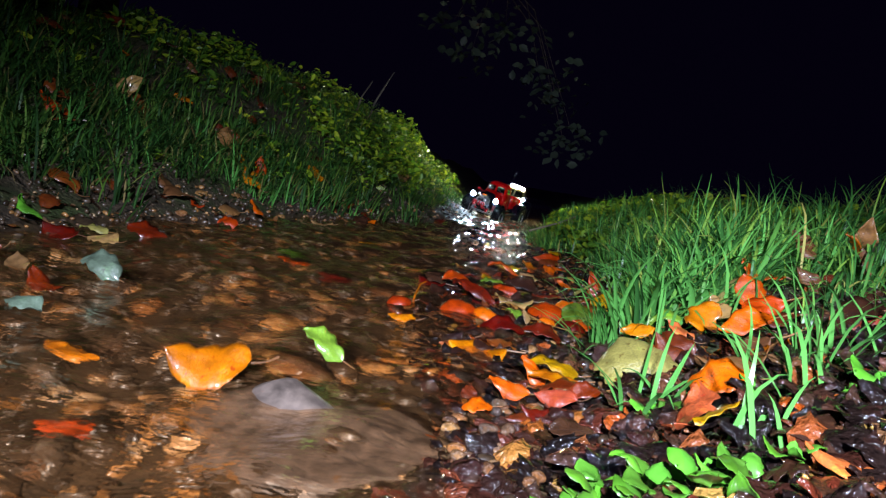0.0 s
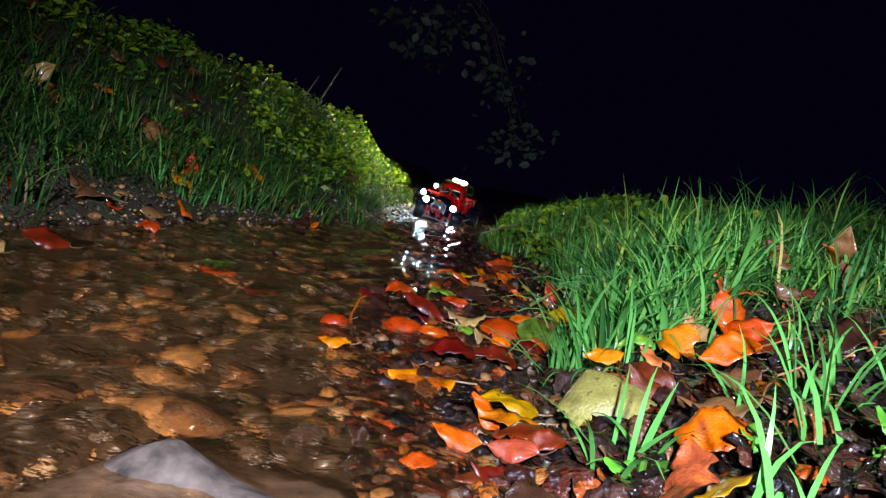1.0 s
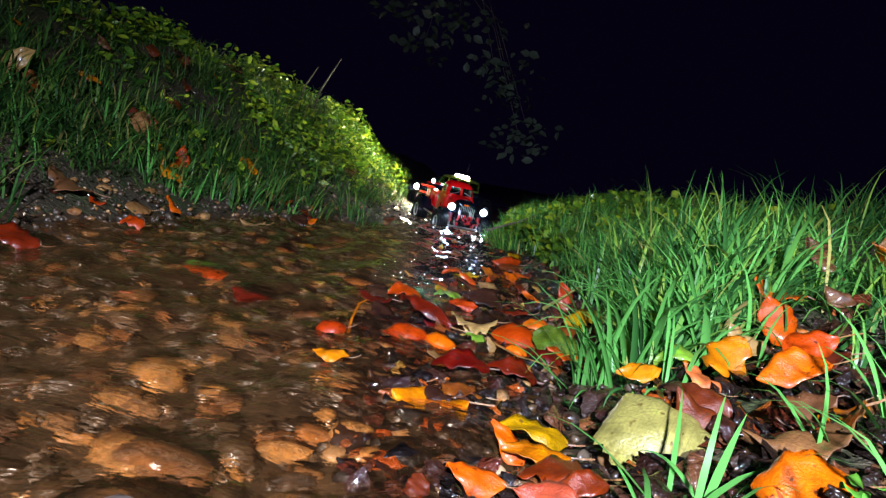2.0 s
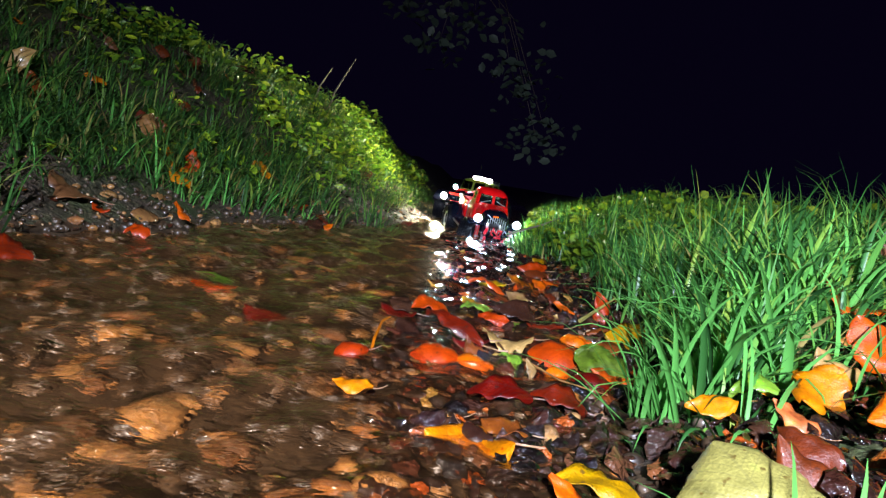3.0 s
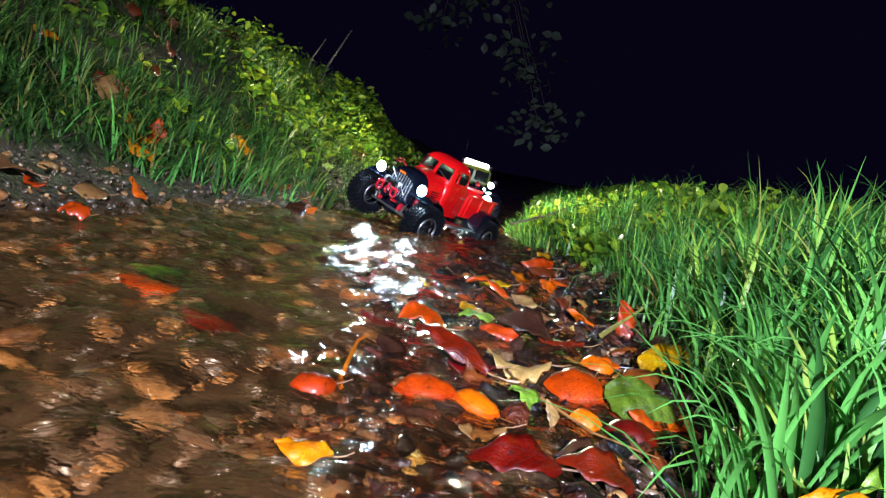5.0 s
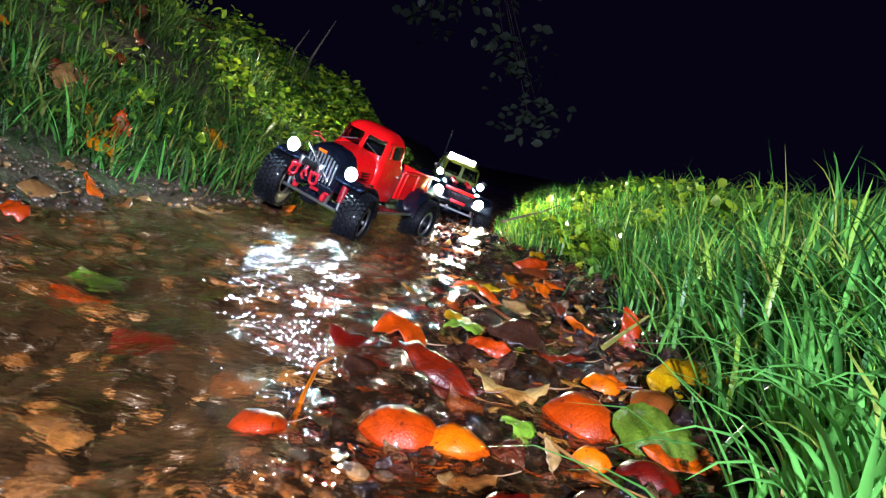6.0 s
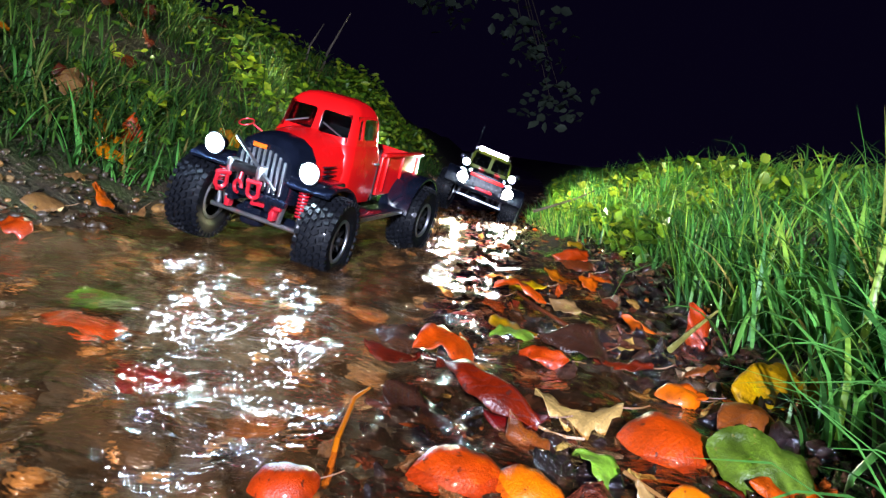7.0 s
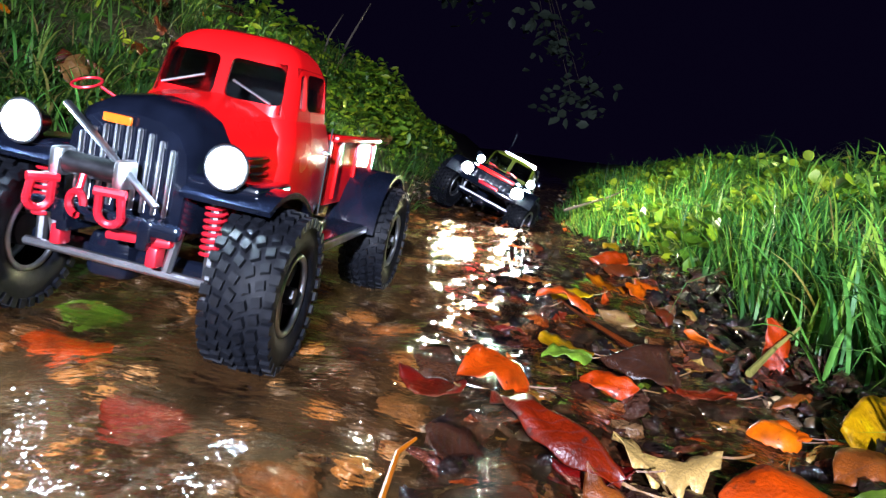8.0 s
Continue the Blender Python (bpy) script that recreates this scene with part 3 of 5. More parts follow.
def leaves():
    fallen_leaf("cupped", "orange", 0.060, 1.066, 0.056, 95, 0, 0, -0.009, face=30)
    fallen_leaf("cupped", "orange", 0.099, 1.060, 0.045, 70, 0, 0, -0.008, face=30)
    fallen_leaf("cupped", "orange", -0.028, 1.028, 0.036, 110, 0, 0, -0.003, face=26)
    fallen_leaf("cupped", "orange", 0.212, 1.151, 0.075, 80, 0, 0, -0.007, face=28)
    fallen_leaf("oak", "pale", 0.153, 1.186, 0.064, 85, 0, 0, 0.005, face=20)
    fallen_leaf("long", "red", 0.085, 1.182, 0.092, 50, face=12)
    fallen_leaf("oval", "red", 0.105, 1.165, 0.048, 75, face=10)
    fallen_leaf("broad", "yellow", 0.333, 1.240, 0.084, 70, 0, -8, 0.004, face=30)
    fallen_leaf("cupped", "rust", 0.290, 1.205, 0.056, 105, up=-0.002, face=26)
    fallen_leaf("cupped", "orange", 0.256, 1.262, 0.038, 85, up=-0.001, face=28)
    fallen_leaf("oval", "orange", 0.259, 1.261, 0.042, 80)
    fallen_leaf("broad", "lime", 0.252, 1.112, 0.066, 60, 0, -25, 0.002, face=22)
    fallen_leaf("oval", "pale", 0.156, 1.043, 0.022, 30, 30, 0, 0.006, face=30)
    fallen_leaf("oval", "lime", 0.143, 1.094, 0.040, 25, up=-0.006, face=10)
    fallen_leaf("cupped", "orange", 0.193, 1.066, 0.028, 85, up=-0.001, face=28)
    fallen_leaf("cupped", "red", 0.225, 1.045, 0.045, 85, face=20)
    fallen_leaf("oval", "orange", 0.262, 1.085, 0.055, 80, face=22)
    fallen_leaf("long", "orange", 0.169, 1.595, 0.070, 75)
    fallen_leaf("oval", "yellow", 0.190, 1.666, 0.052, 90)
    fallen_leaf("broad", "orange", 0.300, 1.764, 0.042, 60, 30)
    fallen_leaf("oval", "rust", 0.325, 1.948, 0.060, 80)
    fallen_leaf("broad", "yellow", 0.415, 2.278, 0.085, 80, face=30)
    fallen_leaf("oval", "orange", 0.33, 2.05, 0.07, 80, face=28)
    fallen_leaf("oval", "orange", 0.36, 2.12, 0.06, 60, face=28)
    fallen_leaf("oval", "amber", 0.27, 1.80, 0.07, 75, face=25)
    fallen_leaf("broad", "orange", 0.335, 1.82, 0.05, 60, face=35)
    fallen_leaf("oval", "orange", 0.151, 1.313, 0.045, 85)
    fallen_leaf("oval", "lime", 0.199, 1.346, 0.045, 120)
    fallen_leaf("broad", "red", -0.142, 1.173, 0.060, 70, up=-0.022, where="under shallow water")
    fallen_leaf("maple", "green", -0.249, 1.331, 0.065, 45, up=-0.022, where="under shallow water")
    fallen_leaf("broad", "red", 0.016, 1.279, 0.050, 80, face=8)
    fallen_leaf("oval", "rust", 0.294, 1.485, 0.055, 75, 0, 20)
    fallen_leaf("oval", "lime", 0.130, 1.376, 0.045, 100)
    fallen_leaf("maple", "yellow", 0.137, 1.416, 0.052, 85)
    fallen_leaf("broad", "brown", 0.018, 1.300, 0.055, 30, face=6)
    fallen_leaf("maple", "orange", 0.059, 1.278, 0.055, 100)
    fallen_leaf("broad", "brown", 0.037, 1.150, 0.055, 60, face=8)
    fallen_leaf("oval", "orange", 0.305, 1.507, 0.060, 85, 10, 35)
    fallen_leaf("oval", "orange", 0.335, 1.440, 0.056, 10, 65, 0, 0.02, "standing against the grass")
    fallen_leaf("oval", "brown", 0.184, 1.346, 0.070, 80)
    fallen_leaf("oval", "pale", 0.224, 1.575, 0.045, 60)
    fallen_leaf("round", "paleyellow", 0.218, 0.695, 0.074, 8, 34, 0, 0.010, "beside the grass")
    fallen_leaf("oval", "pink", 0.269, 0.731, 0.050, 40)
    fallen_leaf("oval", "tan", 0.288, 0.636, 0.075, 80, 0, 0, 0.008)
    fallen_leaf("oval", "rust", 0.252, 0.690, 0.055, 10, 40, 0, 0.012)
    fallen_leaf("maple", "red", 0.154, 0.673, 0.060, 60)
    fallen_leaf("oval", "yellow", 0.149, 0.746, 0.058, 80)
    fallen_leaf("oak", "pink", 0.205, 0.512, 0.075, -35, 0, 0, 0.012)
    fallen_leaf("broad", "pink", 0.246, 0.370, 0.058, 75, 20, 0, 0.006)
    fallen_leaf("oval", "yellow", 0.210, 0.465, 0.045, 95, 0, 0, 0.018)
    fallen_leaf("broad", "orange", 0.470, 1.020, 0.065, 60, 40, 0, 0.03)
    fallen_leaf("oval", "tan", 0.560, 1.100, 0.06, 10, 50, 0, 0.04)
    fallen_leaf("oval", "tan", 0.640, 1.090, 0.06, 150, 60, 0, 0.07)
    fallen_leaf("oval", "amber", 0.615, 1.070, 0.045, 100, 40, 0, 0.05)
    fallen_leaf("oval", "brown", 0.474, 0.779, 0.075, 85)
    fallen_leaf("oval", "pale", -0.773, 1.766, 0.080, 0, 60, 0, 0.03)
    fallen_leaf("maple", "rust", -0.744, 1.771, 0.065, 70, 20, 0, 0.02)
    fallen_leaf("oval", "orange", -0.782, 1.465, 0.080, 85, 0, 0, 0.02)
    fallen_leaf("oval", "rust", -0.792, 1.628, 0.055, 30, 30, 0, 0.02)
    fallen_leaf("maple", "tan", -0.557, 1.564, 0.090, 85, 0, 0, 0.014)
    fallen_leaf("oval", "orange", -0.429, 1.758, 0.058, 60, 0, 0, 0.016)
    fallen_leaf("oval", "green", -0.600, 1.091, 0.058, 75, 0, 0, 0.01)
    fallen_leaf("oval", "paleyellow", -0.521, 1.133, 0.050, 80)
    fallen_leaf("oval", "pale", -0.469, 1.051, 0.055, 75)
    fallen_leaf("oval", "greygreen", -0.369, 0.832, 0.065, 65)
    fallen_leaf("oval", "greygreen", -0.351, 0.647, 0.042, 75)
    fallen_leaf("broad", "red", -0.395, 0.760, 0.045, 60)
    fallen_leaf("broad", "red", -0.547, 1.081, 0.058, 80)
    fallen_leaf("broad", "red", -0.464, 1.200, 0.070, 85)
    fallen_leaf("oval", "pale", -0.454, 0.814, 0.045, 30)
    fallen_leaf("oval", "rust", -0.668, 1.309, 0.075, 75)
    fallen_leaf("oval", "orange", -0.510, 2.042, 0.070, 30, 20, 0, 0.02)
    fallen_leaf("maple", "amber", 0.076, 0.826, 0.068, 85, 0, 0, -0.004)
    fallen_leaf("oval", "amber", -0.277, 0.593, 0.050, 80, up=-0.022, where="under shallow water")
    fallen_leaf("oval", "orange", -0.203, 0.435, 0.045, 70, up=-0.022, where="under shallow water")
    fallen_leaf("oval", "amber", -0.529, 2.000, 0.075, 80, 0, 0, 0.02)
    fallen_leaf("oval", "amber", -0.497, 1.934, 0.070, 70, 0, 0, 0.02)
    fallen_leaf("maple", "tan", -0.594, 2.008, 0.075, 40, 20, 0, 0.03)
    fallen_leaf("long", "pale", -0.293, 1.924, 0.060, 85, 0, 0, 0.0)
    fallen_leaf("maple", "rust", -0.592, 2.027, 0.062, 40, 20, 0, 0.02)
    fallen_leaf("oval", "rust", -0.288, 2.213, 0.065, 45)
    fallen_leaf("oval", "rust", -0.431, 2.465, 0.065, 70, 0, 0, 0.02)
    fallen_leaf("maple", "orange", -0.228, 1.260, 0.062, 95, up=-0.022, where="under shallow water")
    fallen_leaf("oval", "yellow", -0.149, 1.760, 0.050, 80, up=-0.022, where="under shallow water")
    fallen_leaf("long", "red", 0.230, 1.336, 0.055, 70)
    fallen_leaf("oval", "red", 0.113, 0.940, 0.060, 85)
    fallen_leaf("oval", "red", 0.168, 0.944, 0.055, 80)
    fallen_leaf("broad", "amber", 0.330, 0.903, 0.060, 95, 10, 0, 0.01)
    fallen_leaf("oval", "rust", 0.576, 1.342, 0.045, 60, 30, 0, 0.05)
    fallen_leaf("oval", "amber", -0.018, 0.904, 0.036, 80)
    for shape, hue, x, y, size, turn, face, up in (
            ("maple", "amber", 0.315, 0.800, 0.070, 110, 48, 0.030), ("oval", "orange", 0.335, 0.735, 0.085, 85, 30, 0.026),
            ("oval", "rust", 0.268, 0.725, 0.070, 25, 40, 0.012), ("oval", "orange", 0.365, 0.770, 0.080, 100, 38, 0.034),
            ("broad", "tan", 0.318, 0.690, 0.070, 80, 32, 0.014), ("broad", "amber", 0.330, 0.665, 0.055, 95, 25, 0.008),
            ("broad", "pale", 0.355, 0.850, 0.062, 20, 55, 0.030), ("broad", "orange", 0.400, 0.880, 0.078, 10, 58, 0.030),
            ("oval", "pink", 0.285, 0.775, 0.055, 30, 45, 0.016), ("oval", "amber", 0.262, 0.850, 0.062, 75, 40, 0.016),
            ("oval", "lime", 0.292, 0.845, 0.060, 70, 35, 0.020), ("oval", "rust", 0.395, 0.800, 0.075, 80, 35, 0.026),
            ("broad", "pink", 0.470, 0.780, 0.080, 80, 30, 0.014), ("oval", "yellow", 0.500, 0.790, 0.060, 95, 25, 0.016),
            ("broad", "orange", 0.245, 0.560, 0.075, 60, 35, 0.014), ("oval", "orange", 0.095, 0.650, 0.062, 85, 34, 0.008),
            ("oval", "amber", 0.145, 0.705, 0.075, 85, 25, 0.010), ("oval", "orange", 0.125, 0.715, 0.060, 40, 35, 0.010),
            ("oval", "pink", 0.135, 0.630, 0.060, 70, 30, 0.008), ("oval", "red", 0.120, 0.605, 0.055, 85, 25, 0.004),
            ("oval", "red", 0.160, 0.640, 0.050, 75, 35, 0.010), ("broad", "brown", 0.140, 0.560, 0.060, 85, 20, 0.002),
            ("oval", "tan", 0.600, 1.000, 0.060, 15, 60, 0.030), ("oval", "tan", 0.505, 0.960, 0.055, 30, 55, 0.026)):
        fallen_leaf(shape, hue, x, y, size * 0.66, turn, 0, 0, up * 0.7, "in the heap beside the grass", face=face)
    rnd = random.Random(23)
    for k in range(100):
        y = 0.42 + 2.3 * rnd.random() ** 1.4
        right = float(np.interp(y, SY, SR))
        x = right - shoal_width(y) * rnd.random() ** 1.2 + 0.03
        fallen_leaf(rnd.choice(("oval", "oval", "broad", "maple", "oak", "long")), rnd.choice(("red", "brown", "brown", "rust", "red", "orange", "brown", "rust", "brown", "tan")), x, y, rnd.uniform(0.020, 0.044), None, 0, 0, rnd.uniform(-0.012, -0.003))
    for k in range(18):
        y = 0.7 + 2.2 * rnd.random()
        left = float(np.interp(y, SY, SL))
        fallen_leaf(rnd.choice(("oval", "broad", "maple")), rnd.choice(("rust", "red", "brown", "tan", "orange")), left - rnd.uniform(-0.08, 0.12), y, rnd.uniform(0.03, 0.065))
    for k in range(24):
        y = rnd.uniform(0.28, 0.95)
        x = float(np.interp(y, SY, SR)) + 0.02 + 0.42 * rnd.random()
        fallen_leaf(rnd.choice(("oval", "broad", "maple", "oak")), rnd.choice(("brown", "brown", "rust", "tan", "brown", "brown")), x, y, rnd.uniform(0.025, 0.042), None, 10, 0, 0.004)
    for k in range(30):
        y = 1.3 + 1.9 * rnd.random()
        left = float(np.interp(y, SY, SL))
        fallen_leaf(rnd.choice(("oval", "broad", "maple")), rnd.choice(("rust", "tan", "rust", "tan", "brown", "amber")), left - rnd.uniform(0.15, 0.7), y, rnd.uniform(0.04, 0.07), None, 20, 0, 0.03)


def shoal_width(y):
    return 0.09 + 0.19 * min(1.0, max(0.0, (y - 0.5) / 0.5))


def litter():
    """Sodden scraps between the leaves along the low shore."""
    rnd = random.Random(41)
    v, f = [(-0.5, 0, 0), (-0.2, 0.3, 0.05), (0.3, 0.28, 0.02), (0.5, 0, 0.06), (0.2, -0.3, 0.0), (-0.25, -0.26, 0.06), (0, 0, 0.12)], [(6, 1, 0), (6, 2, 1), (6, 3, 2), (6, 4, 3), (6, 5, 4), (6, 0, 5)]
    places = []
    for k in range(1500):
        y = rnd.uniform(0.2, 0.98)
        x = float(np.interp(y, SY, SR)) + rnd.uniform(0.0, 0.5)
        s = rnd.uniform(0.005, 0.022)
        places.append(pose(x, y, float(height(x, y)) + 0.003, rnd.gauss(0, 30), rnd.gauss(0, 30), rnd.uniform(0, 360)) @ Matrix.Diagonal((s, s * rnd.uniform(0.5, 1), s * rnd.uniform(1, 3), 1)))
    for k in range(4600):
        y = 0.3 + 3.4 * rnd.random() ** 1.5
        right, left = float(np.interp(y, SY, SR)), float(np.interp(y, SY, SL))
        x = right + 0.10 - (0.10 + shoal_width(y)) * rnd.random() if k % 3 else left + rnd.uniform(-0.26, 0.06)
        s = rnd.uniform(0.006, 0.024)
        z = max(float(height(x, y)), -0.012) + 0.004
        places.append(pose(x, y, z, rnd.uniform(-20, 20), rnd.uniform(-20, 20), rnd.uniform(0, 360)) @ Matrix.Diagonal((s, s * rnd.uniform(0.5, 1), s, 1)))
    return tagged(scatter_mesh("leaf_litter", (v, f), places, LITTER), "sodden dark red and brown leaf scraps along the shore", "litter", kind="stuff")


def small_leaf_data(seed):
    rnd = random.Random(seed)
    v, f = [], []
    n = 7
    for i in range(n + 1):
        u = i / n
        w = max(0.015, 0.33 * math.sin(math.pi * u) ** 0.7 * (1 + 0.18 * math.sin(u * 14 + seed)))
        for c in (-1, -0.5, 0, 0.5, 1):
            v.append((c * w, u - 0.5, 0.14 * (1 - abs(c)) * rnd.uniform(0.5, 1.0) + 0.10 * math.sin(4 * u + seed) + 0.03 * c * math.sin(9 * u)))
    for i in range(n):
        for j in range(4):
            a = i * 5 + j
            f.append((a, a + 1, a + 6, a + 5))
    return v, f


def sodden_leaves():
    """The layer of small dark leaves under the larger ones."""
    rnd = random.Random(77)
    for seed in range(3):
        places = []
        for k in range(1500):
            y = 0.28 + 2.8 * rnd.random() ** 1.3
            right = float(np.interp(y, SY, SR))
            x = right + (0.05 if y > 1.0 else 0.3) - (shoal_width(y) + (0.05 if y > 1.0 else 0.3)) * rnd.random()
            s = rnd.choice((0.012, 0.016, 0.021, 0.027, 0.036)) * rnd.uniform(0.85, 1.15)
            z = max(float(height(x, y)), -0.014) + rnd.uniform(0.001, 0.010)
            places.append(pose(x, y, z, rnd.gauss(16, 16), rnd.gauss(0, 18), 0) @ pose(0, 0, 0, 0, 0, rnd.uniform(0, 360)) @ Matrix.Diagonal((s, s, s, 1)))
        tagged(scatter_mesh("sodden_leaves", small_leaf_data(seed), places, LITTER), "layer of sodden dark red-brown leaves on the shallow shore", "leaves", kind="stuff")


def drifting_leaves():
    """Two leaves that float past on the current."""
    a = fallen_leaf("broad", "amber", -0.16, 0.58, 0.066, 100, 0, 0, 0.0, "floating on the stream")
    b = fallen_leaf("oval", "lime", -0.08, 0.66, 0.048, 60, 0, 0, 0.0, "floating on the stream")
    return a, b


# ---- grass and weeds ----
def blades(name, roots, mat, label, seed=1):
    """roots: x, y, length, width, lean in degrees, heading in degrees, bend."""
    verts, faces = [], []
    for x, y, length, width, lean, head, bend in roots:
        z = float(height(x, y)) - 0.004
        h, a = radians(head), radians(lean)
        dx, dy = math.cos(h), math.sin(h)
        px, py = -dy * width / 2, dx * width / 2
        b = len(verts)
        n = 5 if width < 0.005 else 8
        cols = 2 if width < 0.005 else 3
        cx, cz = 0.0, 0.0
        for i in range(n + 1):
            t = i / n
            w = (1 - t ** 2.2) * (0.75 + 0.5 * min(1, 3 * t)) if i < n else 0.03
            ang = a + bend * t * t
            for c in (-1, 0, 1) if cols == 3 else (-1, 1):
                dip = 0.22 * width * w if c == 0 else 0.0
                verts.append((x + dx * (cx - dip * math.cos(ang)) + c * px * w, y + dy * (cx - dip * math.cos(ang)) + c * py * w, z + cz + dip * math.sin(ang)))
            cx += math.sin(ang) * length / n
            cz += math.cos(ang) * length / n
        for i in range(n):
            for c in range(cols - 1):
                k = b + cols * i + c
                faces.append((k, k + 1, k + cols + 1, k + cols))
    return tagged(sheet(name, verts, faces, mat), label, "grass", kind="stuff")


def tuft_roots(rnd, x, y, n, spread, length, width, lean, bend, toward=None):
    """Blades of one clump, fanning out from its middle."""
    out = []
    for k in range(n):
        a = rnd.uniform(0, 2 * math.pi)
        d = spread * math.sqrt(rnd.random())
        head = math.degrees(a) + rnd.gauss(0, 35)
        if toward is not None and rnd.random() < 0.6:
            head = rnd.gauss(toward, 40)
        out.append((x + d * math.cos(a), y + d * math.sin(a), length * rnd.uniform(0.45, 1.1), width * rnd.uniform(0.6, 1.2), abs(rnd.gauss(lean, lean * 0.6)), head, abs(rnd.gauss(bend, 0.55))))
    return out


def right_bank_grass():
    rnd = random.Random(3)
    out = []
    while len(out) < 29000:
        y = 0.3 + 5.8 * rnd.random() ** 1.3
        right = float(np.interp(y, SY, SR))
        d = (0.05 if y < 2.2 else 0.02) + 1.6 * rnd.random() ** 1.4
        thin = 1.0 if y > 1.05 else max(0.015, (y - 0.72) / 0.33)
        if rnd.random() > thin:
            continue
        far = min(1.0, max(0.0, (y - 2.0) / 1.2))
        length = rnd.choice((0.08, 0.11, 0.14, 0.17, 0.21)) * (1 - 0.34 * far) * (0.75 if d < 0.1 else 1.0)
        out += tuft_roots(rnd, right + d, y, rnd.randint(9, 26), rnd.uniform(0.012, 0.045), length, rnd.choice((0.0024, 0.0034, 0.0048)) * (1.25 if y < 2 else 1.0), rnd.choice((16, 30, 48)), rnd.choice((1.1, 2.0, 2.9)), 60 if d < 0.10 else None)
    for k in range(190):
        y = rnd.uniform(1.35, 3.6)
        right = float(np.interp(y, SY, SR))
        out += tuft_roots(rnd, right + rnd.uniform(0.03, 0.18), y, rnd.randint(12, 22), rnd.uniform(0.012, 0.03), rnd.uniform(0.08, 0.13), 0.0042, 16, 0.9, 60)
    for k in range(110):
        y = rnd.uniform(2.42, 3.1)
        x = float(np.interp(y, SY, SR)) + rnd.uniform(-0.03, 0.16)
        out += tuft_roots(rnd, x, y, rnd.randint(14, 24), 0.03, rnd.uniform(0.05, 0.09), 0.0042, 26, 1.0, 210)
    for k in range(42):
        y = rnd.uniform(1.0, 1.5)
        x = float(np.interp(y, SY, SR)) + rnd.uniform(0.07, 0.20)
        out += tuft_roots(rnd, x, y, rnd.randint(8, 14), 0.02, rnd.uniform(0.12, 0.19), 0.0070, 22, 1.5)
    blades("grass", out, GRASS, "dense long bright green grass on the low bank")


def grass_tuft(x, y, n, length, width, seed, lean=18, head=None):
    rnd = random.Random(seed)
    top = tagged(new("grass_tuft"), "tuft of long arching green grass blades beside the stream", "grass", "grass tufts")
    for root in tuft_roots(rnd, x, y, n + 4, 0.022, length, width, lean + 10, 1.5, head):
        ob = blades("blade", [(*root[:3], root[3] * 0.66, *root[4:])], GRASS_BLADE, "")
        ob.parent = top
        del ob["kind"], ob["category"]


def tufts():
    for k, (x, y, n, length, width, head) in enumerate(((0.255, 0.90, 18, 0.17, 0.009, 200), (0.235, 0.93, 14, 0.15, 0.006, 190), (0.31, 0.99, 14, 0.16, 0.009, 215), (0.37, 0.96, 8, 0.17, 0.0075, None), (0.44, 0.72, 5, 0.15, 0.007, None), (0.35, 0.62, 3, 0.13, 0.006, None), (0.50, 0.62, 5, 0.15, 0.007, None), (0.35, 1.10, 16, 0.16, 0.0075, 200), (0.41, 1.30, 16, 0.15, 0.006, None), (0.29, 0.50, 2, 0.11, 0.006, 120), (0.40, 0.50, 3, 0.12, 0.0065, None), (0.22, 0.44, 2, 0.10, 0.0065, 60), (0.46, 1.06, 16, 0.19, 0.0075, None), (0.40, 1.02, 12, 0.17, 0.008, 215), (0.39, 1.16, 14, 0.17, 0.0075, 205), (0.50, 1.14, 14, 0.18, 0.0075, None), (0.47, 1.22, 14, 0.17, 0.007, 200), (0.37, 1.03, 10, 0.15, 0.008, 230), (0.62, 1.15, 16, 0.20, 0.006, None), (0.30, 0.93, 12, 0.16, 0.0105, 205), (0.335, 0.90, 10, 0.16, 0.0105, 160), (0.42, 1.38, 14, 0.15, 0.008, None), (0.47, 1.48, 14, 0.16, 0.008, None), (0.45, 1.60, 14, 0.15, 0.007, None), (0.52, 1.70, 14, 0.16, 0.007, None), (0.40, 1.26, 12, 0.16, 0.009, None))):
        grass_tuft(x, y, n, length, width, 50 + k, 18, head)
    for k, (x, y, n, length, head) in enumerate(((-0.535, 1.90, 9, 0.13, -60), (-0.480, 1.93, 10, 0.12, -20), (-0.455, 1.98, 8, 0.11, -10), (-0.420, 2.06, 9, 0.11, -20), (-0.600, 1.80, 9, 0.13, -50), (-0.350, 2.16, 8, 0.10, -10), (-0.690, 1.62, 9, 0.14, -40), (-0.740, 1.45, 9, 0.15, -40), (-0.265, 2.30, 8, 0.10, -10), (-0.66, 1.95, 8, 0.13, -30))):
        grass_tuft(x, y, n, length, 0.0062, 140 + k, 24, head)
    rnd = random.Random(61)
    for k in range(14):
        y = rnd.uniform(0.42, 0.9)
        x = float(np.interp(y, SY, SR)) + rnd.uniform(0.05, 0.5)
        grass_tuft(x, y, rnd.randint(2, 4), rnd.uniform(0.09, 0.16), 0.0065, 90 + k, 26)


